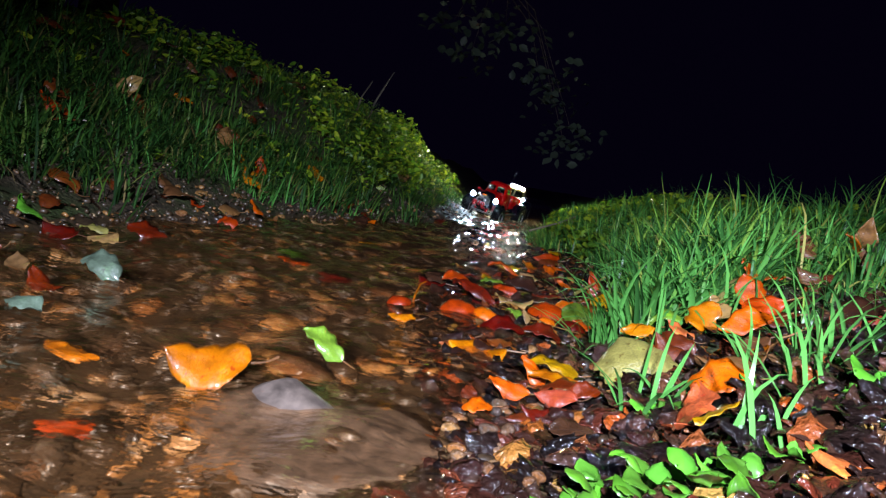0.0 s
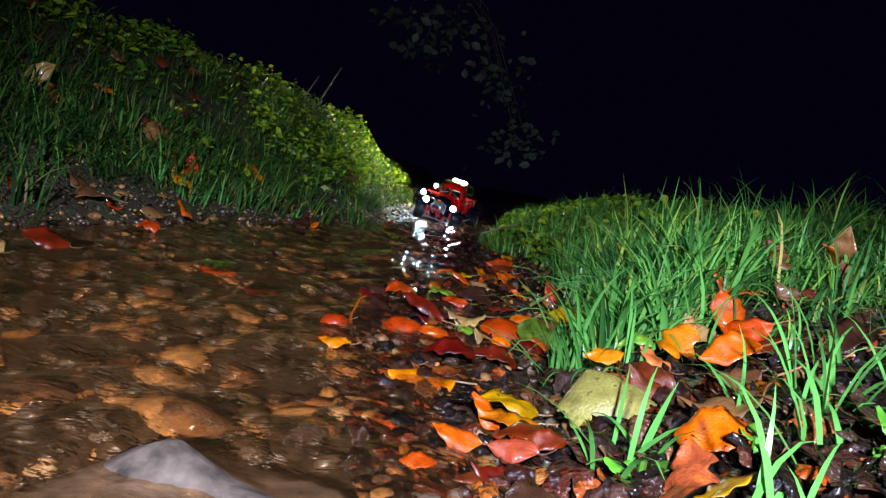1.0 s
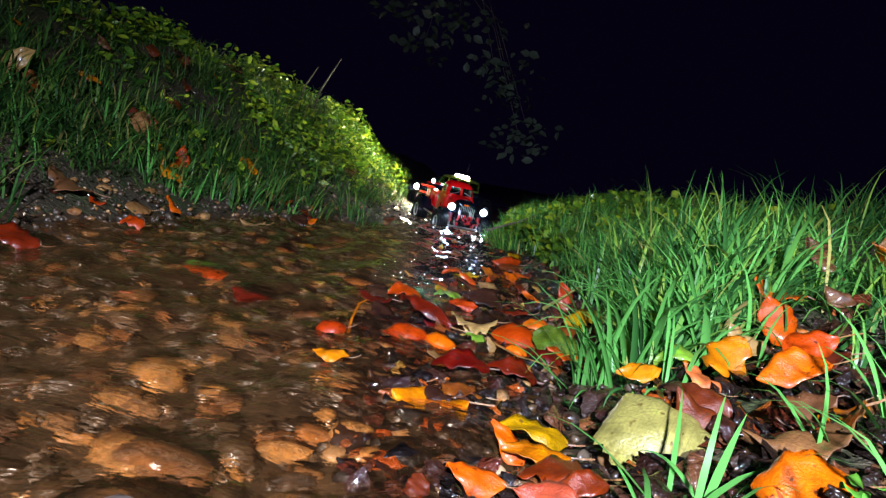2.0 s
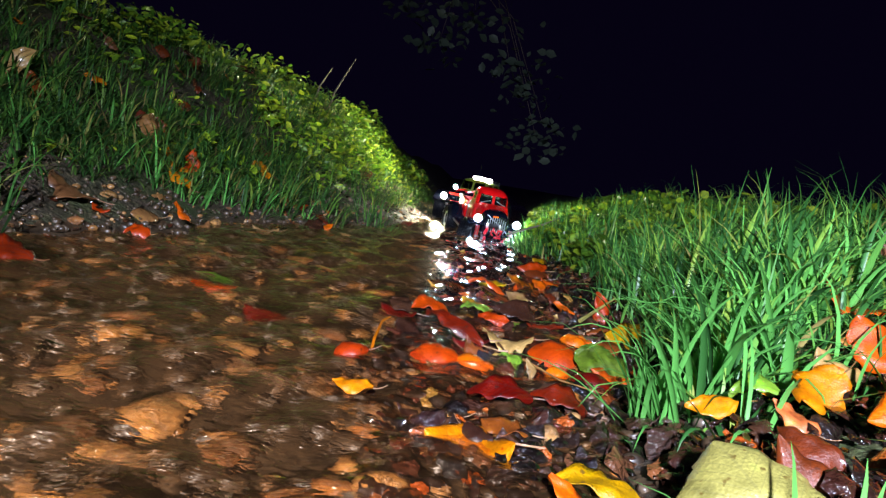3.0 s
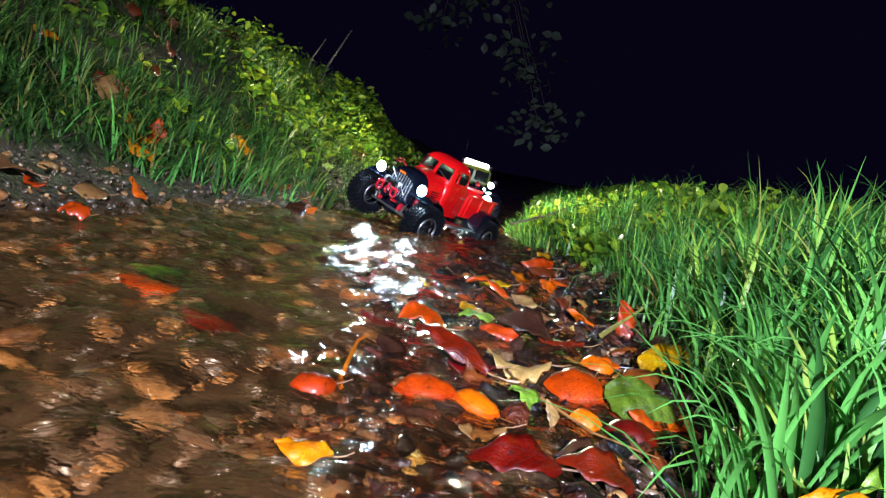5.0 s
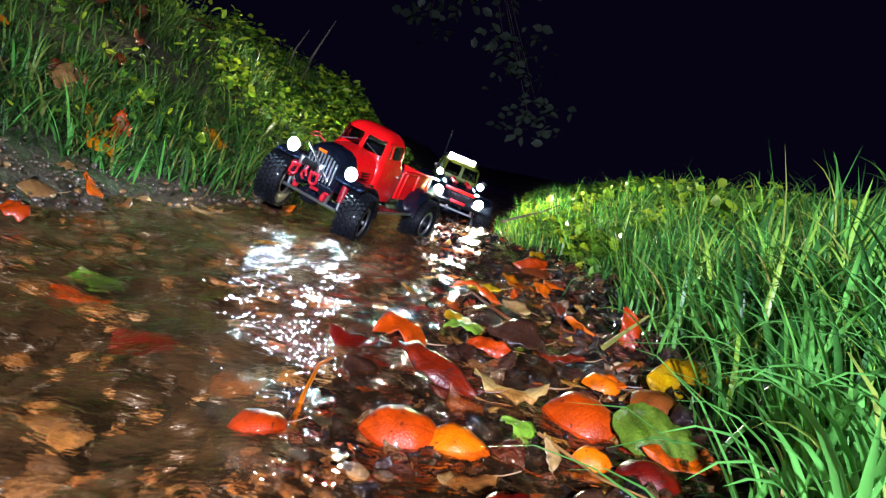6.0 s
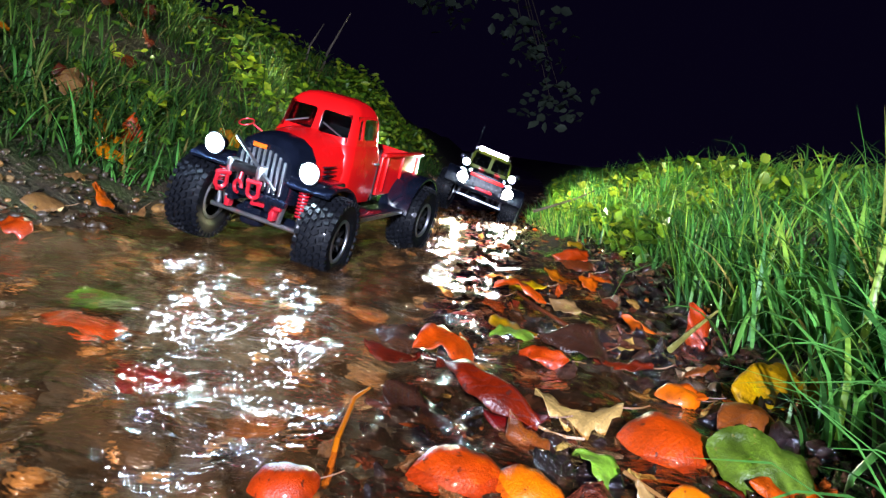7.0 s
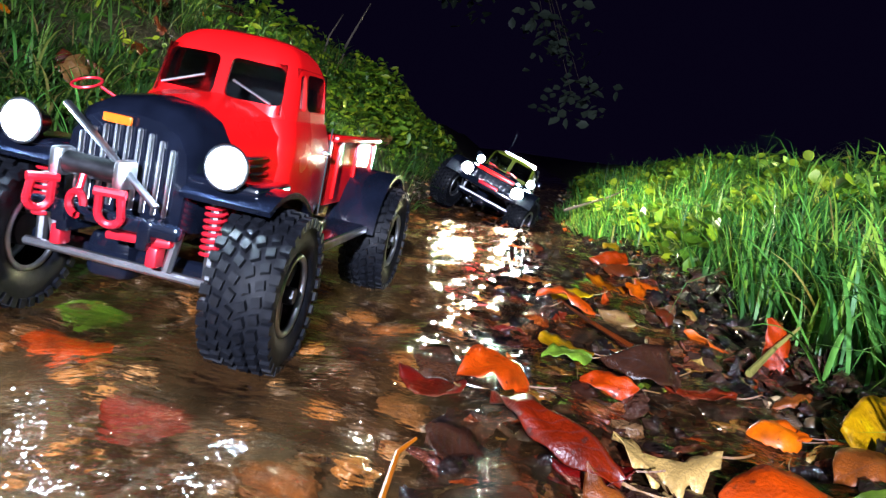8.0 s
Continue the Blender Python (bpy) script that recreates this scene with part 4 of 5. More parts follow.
def left_bank_grass():
    rnd = random.Random(8)
    out = []
    while len(out) < 25000:
        y = 0.7 + 4.0 * rnd.random() ** 0.9
        left = float(np.interp(y, SY, SL))
        d = (0.10 if y > 1.9 else 0.17) + 1.3 * rnd.random() ** 1.1
        x = left - d
        patch = 0.5 + 0.5 * math.sin(8 * x + 3 * math.sin(6 * y)) * math.sin(7 * y + 2 * math.sin(7 * x))
        if rnd.random() > (0.08 if y > 1.8 else 0.4) + patch:
            continue
        out += tuft_roots(rnd, x, y, rnd.randint(6, 24), rnd.uniform(0.012, 0.04), rnd.choice((0.04, 0.06, 0.08, 0.11)) * (0.7 + 0.6 * patch), rnd.choice((0.0020, 0.0028, 0.0038)), rnd.choice((20, 36, 58)), rnd.choice((1.0, 1.8, 2.8)), -20)
    for k in range(260):
        y = rnd.uniform(1.9, 4.3)
        x = float(np.interp(y, SY, SL)) - rnd.uniform(0.12, 0.75)
        out += tuft_roots(rnd, x, y, rnd.randint(10, 22), rnd.uniform(0.015, 0.04), rnd.uniform(0.07, 0.15), 0.0030, 34, 2.0, -20)
    for k in range(150):
        y = rnd.uniform(1.05, 2.0)
        x = float(np.interp(y, SY, SL)) - rnd.uniform(0.13, 0.65)
        out += tuft_roots(rnd, x, y, rnd.randint(10, 20), rnd.uniform(0.015, 0.04), rnd.uniform(0.06, 0.13), 0.0040, 38, 2.1, -30)
    for cx, cy, n in ((-0.72, 1.30, 50), (-0.80, 1.36, 45), (-0.60, 1.36, 30), (-0.33, 2.25, 60), (-0.22, 2.42, 60), (-0.50, 1.98, 40), (-0.10, 2.58, 50), (-0.40, 2.10, 40), (-0.42, 3.3, 50), (-0.5, 3.1, 40)):
        out += tuft_roots(rnd, cx, cy, n, 0.07, 0.15, 0.0045, 26, 1.7)
    for k in range(210):
        y = rnd.uniform(1.25, 2.5)
        x = float(np.interp(y, SY, SL)) - rnd.uniform(0.15, 0.42) * (1.0 if y < 1.9 else 0.8)
        out += tuft_roots(rnd, x, y, rnd.randint(9, 18), rnd.uniform(0.015, 0.05), rnd.uniform(0.07, 0.15), 0.0046, 36, 2.0, -40)
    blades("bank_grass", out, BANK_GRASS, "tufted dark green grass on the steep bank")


def weeds():
    """Small round-leaved creeping plants over the steep bank, thick along its crest."""
    rnd = random.Random(19)
    v = [(0, -0.5, 0), (0.32, -0.3, 0.05), (0.46, 0.05, 0.07), (0.25, 0.4, 0.03), (0, 0.55, -0.06), (-0.25, 0.4, 0.03), (-0.46, 0.05, 0.07), (-0.32, -0.3, 0.05), (0, 0, -0.03)]
    f = [(8, i, (i + 1) % 8) for i in range(8)]
    places = []
    while len(places) < 12500:
        y = 1.0 + 3.9 * rnd.random() ** 0.7
        left = float(np.interp(y, SY, SL))
        d = 0.12 + 1.1 * rnd.random()
        x = left - d
        patch = math.sin(7 * x + 5 * y) * math.sin(6 * y - 4 * x)
        if rnd.random() > (0.12 + 0.88 * (patch > 0.1)) * (0.10 + 0.90 * min(1, max(0, (y - 1.6) / 1.4))):
            continue
        s = rnd.uniform(0.008, 0.024)
        tall = (0.05 + 0.09 * min(1, max(0, y - 2.0))) * (0.5 + 0.5 * math.sin(11 * x + 9 * y) * math.sin(8 * y - 5 * x)) + 0.02
        places.append(pose(x, y, float(height(x, y)) + rnd.uniform(0.003, tall), rnd.gauss(0, 32), rnd.gauss(20, 28), rnd.uniform(0, 360)) @ Matrix.Diagonal((s * 0.8, s * rnd.uniform(1.0, 1.9), s, 1)))
    tagged(scatter_mesh("creeping_weeds", (v, f), places, WEED), "creeping round-leaved green weeds on the steep bank", "weeds", kind="stuff")
    places = []
    while len(places) < 4200:
        y = 1.9 + 3.3 * rnd.random()
        x = float(np.interp(y, SY, SR)) + 0.02 + 1.0 * rnd.random() ** 2.2
        s = rnd.uniform(0.012, 0.034)
        places.append(pose(x, y, float(height(x, y)) + rnd.uniform(0.005, 0.085), rnd.gauss(0, 30), rnd.gauss(0, 30), rnd.uniform(0, 360)) @ Matrix.Diagonal((s, s, s, 1)))
    tagged(scatter_mesh("low_weeds", (v, f), places, WEED), "small round-leaved weeds among the grass", "weeds", kind="stuff")


def rosette(x, y, n, size, seed, up=0.01):
    """A low plant with rounded green leaves on short stalks."""
    rnd = random.Random(seed)
    top = tagged(new("broadleaf_weed"), "low weed with rounded glossy green leaves", "plant", "broadleaf weeds")
    top.matrix_world = pose(x, y, float(height(x, y)))
    for k in range(n):
        a = 360 * k / n + rnd.uniform(-25, 25)
        s = size * rnd.uniform(0.7, 1.15)
        v, f = leaf_data("round" if k % 2 else "broad", seed + k, 0.2, 10)
        m = pose(0, 0, up + rnd.uniform(0, 0.02), 0, 0, a) @ pose(0, s * 0.75, 0, rnd.uniform(5, 40), rnd.uniform(-15, 15), 0) @ Matrix.Diagonal((s, s, s, 1))
        me = bpy.data.meshes.new("leaf")
        me.from_pydata([m @ Vector(p) for p in v], [], f)
        me.polygons.foreach_set("use_smooth", [True] * len(me.polygons))
        me.materials.append(LEAF["green"])
        new("leaf", me).parent = top
    bm = bmesh.new()
    add_rod(bm, (0, 0, -0.01), (0, 0, up + 0.012), 0.0025, 6)
    part("stem", bm, LEAF["green"], top)


def rosettes():
    for k, (x, y, n, s) in enumerate(((0.205, 0.575, 5, 0.040), (0.126, 0.430, 8, 0.038), (0.150, 0.412, 8, 0.036), (0.186, 0.376, 9, 0.044), (0.165, 0.378, 7, 0.036), (0.215, 0.385, 5, 0.028), (0.305, 0.500, 3, 0.022), (0.335, 0.505, 6, 0.052), (0.262, 0.550, 3, 0.020), (0.108, 0.412, 6, 0.034), (0.140, 0.380, 7, 0.036))):
        rosette(x, y - 0.012, n, s * 0.52, 300 + 20 * k, 0.004)


def stick(name, points, r, mat, label, category="twig", taper=0.4):
    """A bent twig through a few points."""
    bm = bmesh.new()
    n = len(points) - 1
    for i in range(n):
        add_rod(bm, points[i], points[i + 1], r * (1 - (1 - taper) * i / n), 7, r * (1 - (1 - taper) * (i + 1) / n))
    return tagged(part(name, bm, mat), label, category)


def twigs():
    z = float(height(-0.37, 3.66))
    stick("dry_stem", [(-0.42, 3.66, z - 0.02), (-0.40, 3.66, z + 0.10), (-0.36, 3.67, z + 0.20), (-0.33, 3.67, z + 0.27)], 0.006, BARK, "thin bare dry stem on the crest of the bank", "stem")
    z = float(height(-0.46, 3.60))
    stick("dry_stem", [(-0.48, 3.60, z - 0.02), (-0.46, 3.60, z + 0.10), (-0.42, 3.61, z + 0.19)], 0.005, BARK, "thin bare dry stem on the crest of the bank", "stem")
    stick("twig", [(-0.010, 1.055, -0.02), (-0.008, 1.08, 0.006), (-0.003, 1.11, 0.020), (0.005, 1.12, 0.024)], 0.0022, LEAF["amber"], "curved orange-brown stalk sticking out of the water")
    stick("twig", [(0.155, 1.075, 0.012), (0.185, 1.02, 0.010), (0.225, 0.985, 0.012)], 0.0014, LEAF["tan"], "thin pale leaf stalk on the litter")
    stick("twig", [(0.205, 1.42, 0.010), (0.175, 1.50, 0.014), (0.160, 1.56, 0.016)], 0.003, LEAF["rust"], "thin reddish twig on the litter")
    stick("twig", [(0.23, 1.48, 0.008), (0.205, 1.40, 0.012)], 0.0025, LEAF["rust"], "thin reddish twig on the litter")
    stick("twig", [(0.295, 1.395, 0.012), (0.33, 1.43, 0.03), (0.36, 1.45, 0.05)], 0.0035, LEAF["paleyellow"], "pale stalk lying on leaves by the grass")
    stick("twig", [(0.34, 2.60, 0.05), (0.45, 2.62, 0.10), (0.50, 2.63, 0.13)], 0.004, BARK, "dark twig leaning over the shore")


def tree():
    """A tree behind the steep bank, one long limb hanging over the stream."""
    rnd = random.Random(4)
    top = tagged(new("tree"), "dark tree with a leafy limb hanging over the stream", "tree")
    base = Vector((-3.3, 6.6, float(height(-3.3, 6.6))))
    top.matrix_world = Matrix.Translation(base)
    bm = bmesh.new()
    add_rod(bm, (0, 0, -0.4), (0.1, 0, 1.6), 0.17, 12, 0.14)
    add_rod(bm, (0.1, 0, 1.6), (0.0, 0, 3.6), 0.14, 12, 0.08)
    part("trunk", bm, BARK, top)
    bm = bmesh.new()
    tips = []
    way = [Vector(p) - base for p in ((-3.2, 6.6, 2.9), (-2.0, 6.7, 3.1), (-0.9, 6.7, 2.7), (-0.1, 6.6, 2.2))]
    for k in range(3):
        add_rod(bm, way[k], way[k + 1], 0.06 - 0.013 * k, 8, 0.06 - 0.013 * (k + 1))
    for end in ((0.05, 6.5, 1.30), (0.30, 6.6, 1.62), (0.85, 6.5, 1.05), (1.05, 6.6, 0.80), (0.70, 6.7, 1.22), (-0.15, 6.6, 1.55), (1.02, 6.5, 0.62)):
        a, b = way[3], Vector(end) - base
        m = (a + b) / 2 + Vector((0.15, 0, 0.12))
        add_rod(bm, a, m, 0.006, 6, 0.004)
        add_rod(bm, m, b, 0.004, 6, 0.002)
        tips += [(b, 34), ((m + b) / 2, 8)]
    part("limb", bm, BARK, top)
    v = [(0, -0.5, 0), (0.28, -0.25, 0.05), (0.34, 0.1, 0.07), (0, 0.55, -0.08), (-0.34, 0.1, 0.07), (-0.28, -0.25, 0.05), (0, 0, -0.03)]
    f = [(6, i, (i + 1) % 6) for i in range(6)]
    places = []
    for p, n in tips:
        for k in range(n):
            s = rnd.uniform(0.05, 0.12)
            places.append(pose(p.x + rnd.gauss(0, 0.13), p.y + rnd.gauss(0, 0.13), p.z + rnd.gauss(-0.03, 0.08), rnd.gauss(0, 40), rnd.gauss(0, 40), rnd.uniform(0, 360)) @ Matrix.Diagonal((s, s, s, 1)))
    crown = scatter_mesh("crown", (v, f), places, CANOPY)
    crown.parent = top


# ---- the two model trucks ----
TYRE_R, TYRE_W = 0.0575, 0.046


def wheel_parts(truck, x, y, ring_mat):
    """A knobbly tyre on a beadlock rim, turning about its own centre."""
    side = 1 if x > 0 else -1
    bm = bmesh.new()
    add_rod(bm, (-0.012, 0, 0), (0.012, 0, 0), 0.012, 12)
    add_rod(bm, (side * 0.010, 0, 0), (side * 0.021, 0, 0), 0.006, 6)
    hub = part("wheel", bm, DARK_STEEL, truck, "black spoked wheel")
    hub.matrix_basis = pose(x, y, TYRE_R)
    for k in range(6):
        a = radians(60 * k)
        bm = bmesh.new()
        add_box(bm, (side * 0.010, 0.017 * math.cos(a), 0.017 * math.sin(a)), (0.006, 0.022, 0.0075), 0.001, Matrix.Rotation(a, 4, "X"))
        part("spoke", bm, DARK_STEEL, hub)
    prof = [(-0.020, 0.027), (-0.025, 0.032), (-0.0285, 0.041), (-0.027, 0.050), (-0.020, 0.0535), (0.020, 0.0535), (0.027, 0.050), (0.0285, 0.041), (0.025, 0.032), (0.020, 0.027)]
    bm = bmesh.new()
    seg = 40
    rows = [[bm.verts.new((px, pr * math.cos(2 * math.pi * k / seg), pr * math.sin(2 * math.pi * k / seg))) for px, pr in prof] for k in range(seg)]
    for k in range(seg):
        a, b = rows[k], rows[(k + 1) % seg]
        for j in range(len(prof) - 1):
            bm.faces.new((a[j], b[j], b[j + 1], a[j + 1]))
    bmesh.ops.scale(bm, vec=(0.78, 1, 1), verts=bm.verts)
    part("tyre", bm, RUBBER, hub, "wet black rubber tyre")
    bm = bmesh.new()
    lugs = 32
    for k in range(lugs):
        for px, off, w, l, skew, r in ((-0.0262, 0.0, 0.0085, 0.0062, 0, 0.0522), (-0.0165, 0.5, 0.0075, 0.0062, 14, 0.0540), (-0.0055, 0.1, 0.0072, 0.0060, 24, 0.0546), (0.0055, 0.6, 0.0072, 0.0060, -24, 0.0546), (0.0165, 0.1, 0.0075, 0.0062, -14, 0.0540), (0.0262, 0.6, 0.0085, 0.0062, 0, 0.0522)):
            m = Matrix.Rotation(2 * math.pi * (k + off) / lugs, 4, "X") @ Matrix.Translation((px, 0, r)) @ Matrix.Rotation(radians(skew), 4, "Z") @ Matrix.Diagonal((w, l, 0.0066, 1))
            bmesh.ops.create_cube(bm, size=1, matrix=m)
    bmesh.ops.scale(bm, vec=(0.78, 1, 1), verts=bm.verts)
    tagged(part("tread", bm, RUBBER, hub), "rows of wet black rubber tread lugs", kind="stuff")
    bm = bmesh.new()
    add_ring(bm, (side * 0.0178, 0, 0), (1, 0, 0), 0.0275, 0.0026, 28, 6)
    add_ring(bm, (side * 0.004, 0, 0), (1, 0, 0), 0.0262, 0.0028, 24, 6)
    part("rim", bm, ring_mat, hub, "bright metal beadlock ring")
    bm = bmesh.new()
    add_ring(bm, (-side * 0.0178, 0, 0), (1, 0, 0), 0.0275, 0.0022, 28, 6)
    part("rim", bm, ring_mat, hub, "bright metal beadlock ring")
    return hub


def add_coil(bm, base, r, tube, height_up, turns, side=5):
    rings = []
    n = turns * 12
    for k in range(n + 1):
        a = 2 * math.pi * turns * k / n
        c = Vector((math.cos(a), math.sin(a), 0))
        mid = Vector(base) + c * r + Vector((0, 0, height_up * k / n))
        rings.append([mid + c * tube * math.cos(b) + Vector((0, 0, tube * math.sin(b))) for b in (2 * math.pi * j / side for j in range(side))])
    return add_loft(bm, rings)


def running_gear(truck, wheels):
    for y in (0.155, -0.155):
        bm = bmesh.new()
        add_rod(bm, (-0.075, y, TYRE_R), (0.075, y, TYRE_R), 0.0075, 10)
        add_box(bm, (0.012, y, TYRE_R), (0.034, 0.032, 0.034), 0.008)
        part("axle", bm, BLACK, truck)
        for s in (-1, 1):
            bm = bmesh.new()
            add_coil(bm, (s * 0.062, y + (0.016 if y > 0 else -0.016), 0.076), 0.0066, 0.0014, 0.036, 8)
            shock = part("shock_spring", bm, RED_METAL if wheels == "a" else BLACK, truck, "red coil spring" if wheels == "a" else "black coil spring")
            bm = bmesh.new()
            add_rod(bm, (s * 0.062, y + (0.015 if y > 0 else -0.015), 0.058), (s * 0.062, y + (0.017 if y > 0 else -0.017), 0.122), 0.0038, 8)
            part("shock_body", bm, STEEL, truck)
    for s in (-1, 1):
        bm = bmesh.new()
        add_box(bm, (s * 0.028, 0.0, 0.082), (0.008, 0.40, 0.014), 0.002)
        part("chassis_rail", bm, BLACK, truck)
        bm = bmesh.new()
        add_rod(bm, (s * 0.04, 0.145, 0.052), (s * 0.032, 0.0, 0.072), 0.0032, 8)
        add_rod(bm, (s * 0.04, -0.145, 0.052), (s * 0.032, 0.0, 0.072), 0.0032, 8)
        part("suspension_link", bm, STEEL, truck)
    bm = bmesh.new()
    add_rod(bm, (-0.066, 0.180, 0.058), (0.066, 0.180, 0.058), 0.0033, 10)
    part("steering_rod", bm, STEEL, truck, "plain steel steering rod")
    bm = bmesh.new()
    add_box(bm, (0, 0, 0.082), (0.05, 0.14, 0.03), 0.006)
    part("gearbox", bm, BLACK, truck)
    return [wheel_parts(truck, x, y, STEEL) for x, y in ((0.098, 0.155), (-0.098, 0.155), (0.098, -0.155), (-0.098, -0.155))]


def lamp_parts(truck, x, y, z, r, glow, bucket, name="headlight", tilt=0):
    bm = bmesh.new()
    add_rod(bm, (x, y - 0.020, z), (x, y, z), r * 0.55, 18, r * 1.12)
    shell = part(name, bm, bucket, truck)
    bm = bmesh.new()
    add_ring(bm, (x, y + 0.0005, z), (0, 1, 0), r * 1.06, r * 0.13, 22, 6)
    part("trim_ring", bm, STEEL, shell, "bright metal trim ring")
    bm = bmesh.new()
    rings = []
    for rr, dy in ((1.0, 0.0004), (0.93, 0.22 * r), (0.72, 0.36 * r), (0.42, 0.44 * r), (0.10, 0.47 * r)):
        rings.append([(x + r * rr * math.cos(2 * math.pi * j / 16), y + dy, z + r * rr * math.sin(2 * math.pi * j / 16)) for j in range(16)])
    add_loft(bm, rings)
    part("lens", bm, glow, shell, "glowing white lens")
    return shell


def frame_bars(bm, pts, w=0.007, d=0.006):
    for a, b in pts:
        a, b = Vector(a), Vector(b)
        t = (b - a).to_track_quat("Z", "Y").to_matrix().to_4x4()
        add_box(bm, (a + b) / 2, (w, d, (b - a).length + w * 0.6), 0.0016, t)
    return bm


def pane(truck, corners, label="dark glass pane"):
    bm = bmesh.new()
    c = [Vector(p) for p in corners]
    n = (c[1] - c[0]).cross(c[2] - c[0]).normalized() * 0.0006
    add_loft(bm, [[p - n for p in c], [p + n for p in c]])
    ob = part("window_pane", bm, GLASS, truck, label, smooth=False)
    ob.visible_shadow = False
    return ob


def carved(outer, tools, name, mat, truck):
    """A shell: the outer form less each of the tools."""
    made = []
    for bm in [outer] + tools:
        bmesh.ops.recalc_face_normals(bm, faces=bm.faces)
        me = bpy.data.meshes.new("blank")
        bm.to_mesh(me)
        bm.free()
        made.append(new("blank", me))
    for tool in made[1:]:
        cut = made[0].modifiers.new("cut", "BOOLEAN")
        cut.operation, cut.solver, cut.object = "DIFFERENCE", "EXACT", tool
    bpy.context.view_layer.update()
    result = bpy.data.meshes.new_from_object(made[0].evaluated_get(bpy.context.evaluated_depsgraph_get()))
    bm = bmesh.new()
    bm.from_mesh(result)
    for ob in made:
        bpy.data.objects.remove(ob)
    return part(name, bm, mat, truck)


def window_tool(corners, radius, axis, a, b):
    """A prism with rounded corners along an axis ('x' or 'y') from a to b; corners are (across, z)."""
    ring, n = [], len(corners)
    for i in range(n):
        p, q, r = (Vector(corners[(i + k) % n]) for k in (-1, 0, 1))
        e, f = (p - q).normalized() * radius, (r - q).normalized() * radius
        for k in range(5):
            t = k / 4
            ring.append(q + e * (1 - t) ** 2 + f * t ** 2)
    bm = bmesh.new()
    place = (lambda c, d: (d, c.x, c.y)) if axis == "x" else (lambda c, d: (c.x, d, c.y))
    return add_loft(bm, [[place(c, a) for c in ring], [place(c, b) for c in ring]])


def cab_parts(truck, mat, z0=0.085, belt=0.172, roof0=0.210, top=0.232, front=0.076, back=-0.036, hw=0.068, upper=None, note=""):
    """Lower cab, and above it one rounded shell with its windows cut through and glazed."""
    bm = bmesh.new()
    add_loft(bm, [rounded(hw - 0.004, back, front, 0.014, z0), rounded(hw + 0.001, back, front + 0.002, 0.016, z0 + 0.02), rounded(hw + 0.001, back, front + 0.002, 0.016, belt - 0.025), rounded(hw - 0.002, back + 0.001, front, 0.018, belt - 0.010), rounded(hw - 0.005, back + 0.002, front - 0.003, 0.018, belt - 0.002)])
    part("cab_lower", bm, mat, truck)

    def shell(d, low, high):
        r = 0.021
        rows = [(0.005, 0.002, 0.003, low), (0.008, 0.004, 0.008, belt + 0.018), (0.0105, 0.006, 0.0125, roof0 - 0.004)]
        if high > roof0 + 0.01:
            h = top - roof0
            rows += [(0.013, 0.008, 0.015, roof0 + 0.15 * h), (0.0175, 0.012, 0.020, roof0 + 0.48 * h), (0.025, 0.019, 0.029, roof0 + 0.78 * h), (0.035, 0.029, 0.041, roof0 + 0.94 * h), (0.046, 0.041, 0.053, top)]
        else:
            rows.append((0.013, 0.009, 0.016, high))
        return add_loft(bmesh.new(), [rounded(hw - side - d, back + rear + d, front - nose - d, min(r, 0.9 * (hw - side - d)) - 0.5 * d, z, 8) for side, rear, nose, z in rows])

    zb, zt = belt + 0.007, roof0 - 0.001
    tools = [shell(0.0045, belt - 0.01, roof0 + 0.004)]
    for s in (-1, 1):
        tools.append(window_tool([(s * 0.0045, zb - 0.001), (s * (hw - 0.015), zb), (s * (hw - 0.0195), zt), (s * 0.0045, zt + 0.001)], 0.006, "y", front - 0.040, front + 0.02))
    long = front - back
    for s in (-1, 1):
        a, b = (0.03, 0.1) if s > 0 else (-0.1, -0.03)
        tools.append(window_tool([(front - 0.040, zb), (front - 0.026, zb), (front - 0.030, zt - 0.003), (front - 0.040, zt - 0.001)], 0.0025, "x", a, b))
        if long < 0.15:
            tools.append(window_tool([(back + 0.018, zb), (front - 0.044, zb), (front - 0.044, zt), (back + 0.020, zt)], 0.008, "x", a, b))
        else:
            tools.append(window_tool([(front - 0.100, zb), (front - 0.044, zb), (front - 0.044, zt), (front - 0.100, zt)], 0.005, "x", a, b))
            tools.append(window_tool([(back + 0.018, zb), (front - 0.112, zb), (front - 0.112, zt), (back + 0.022, zt)], 0.005, "x", a, b))
    tools.append(window_tool([(-0.040, zb), (0.040, zb), (0.036, zt), (-0.036, zt)], 0.007, "y", back - 0.02, back + 0.025))
    tagged(carved(shell(0.0, belt - 0.004, top), tools, "cab_upper", upper or mat, truck), note)
    for s in (-1, 1):
        pane(truck, ((s * (hw - 0.0090), back + 0.012, belt), (s * (hw - 0.0090), front - 0.022, belt), (s * (hw - 0.0130), front - 0.026, roof0 + 0.002), (s * (hw - 0.0130), back + 0.014, roof0 + 0.002)))
        pane(truck, ((s * 0.001, front - 0.0065, belt), (s * (hw - 0.014), front - 0.0065, belt), (s * (hw - 0.018), front - 0.0158, roof0 + 0.002), (s * 0.001, front - 0.0158, roof0 + 0.002)), "dark windscreen pane")
    pane(truck, ((-0.042, back + 0.006, belt), (0.042, back + 0.006, belt), (0.042, back + 0.0085, roof0 + 0.002), (-0.042, back + 0.0085, roof0 + 0.002)))


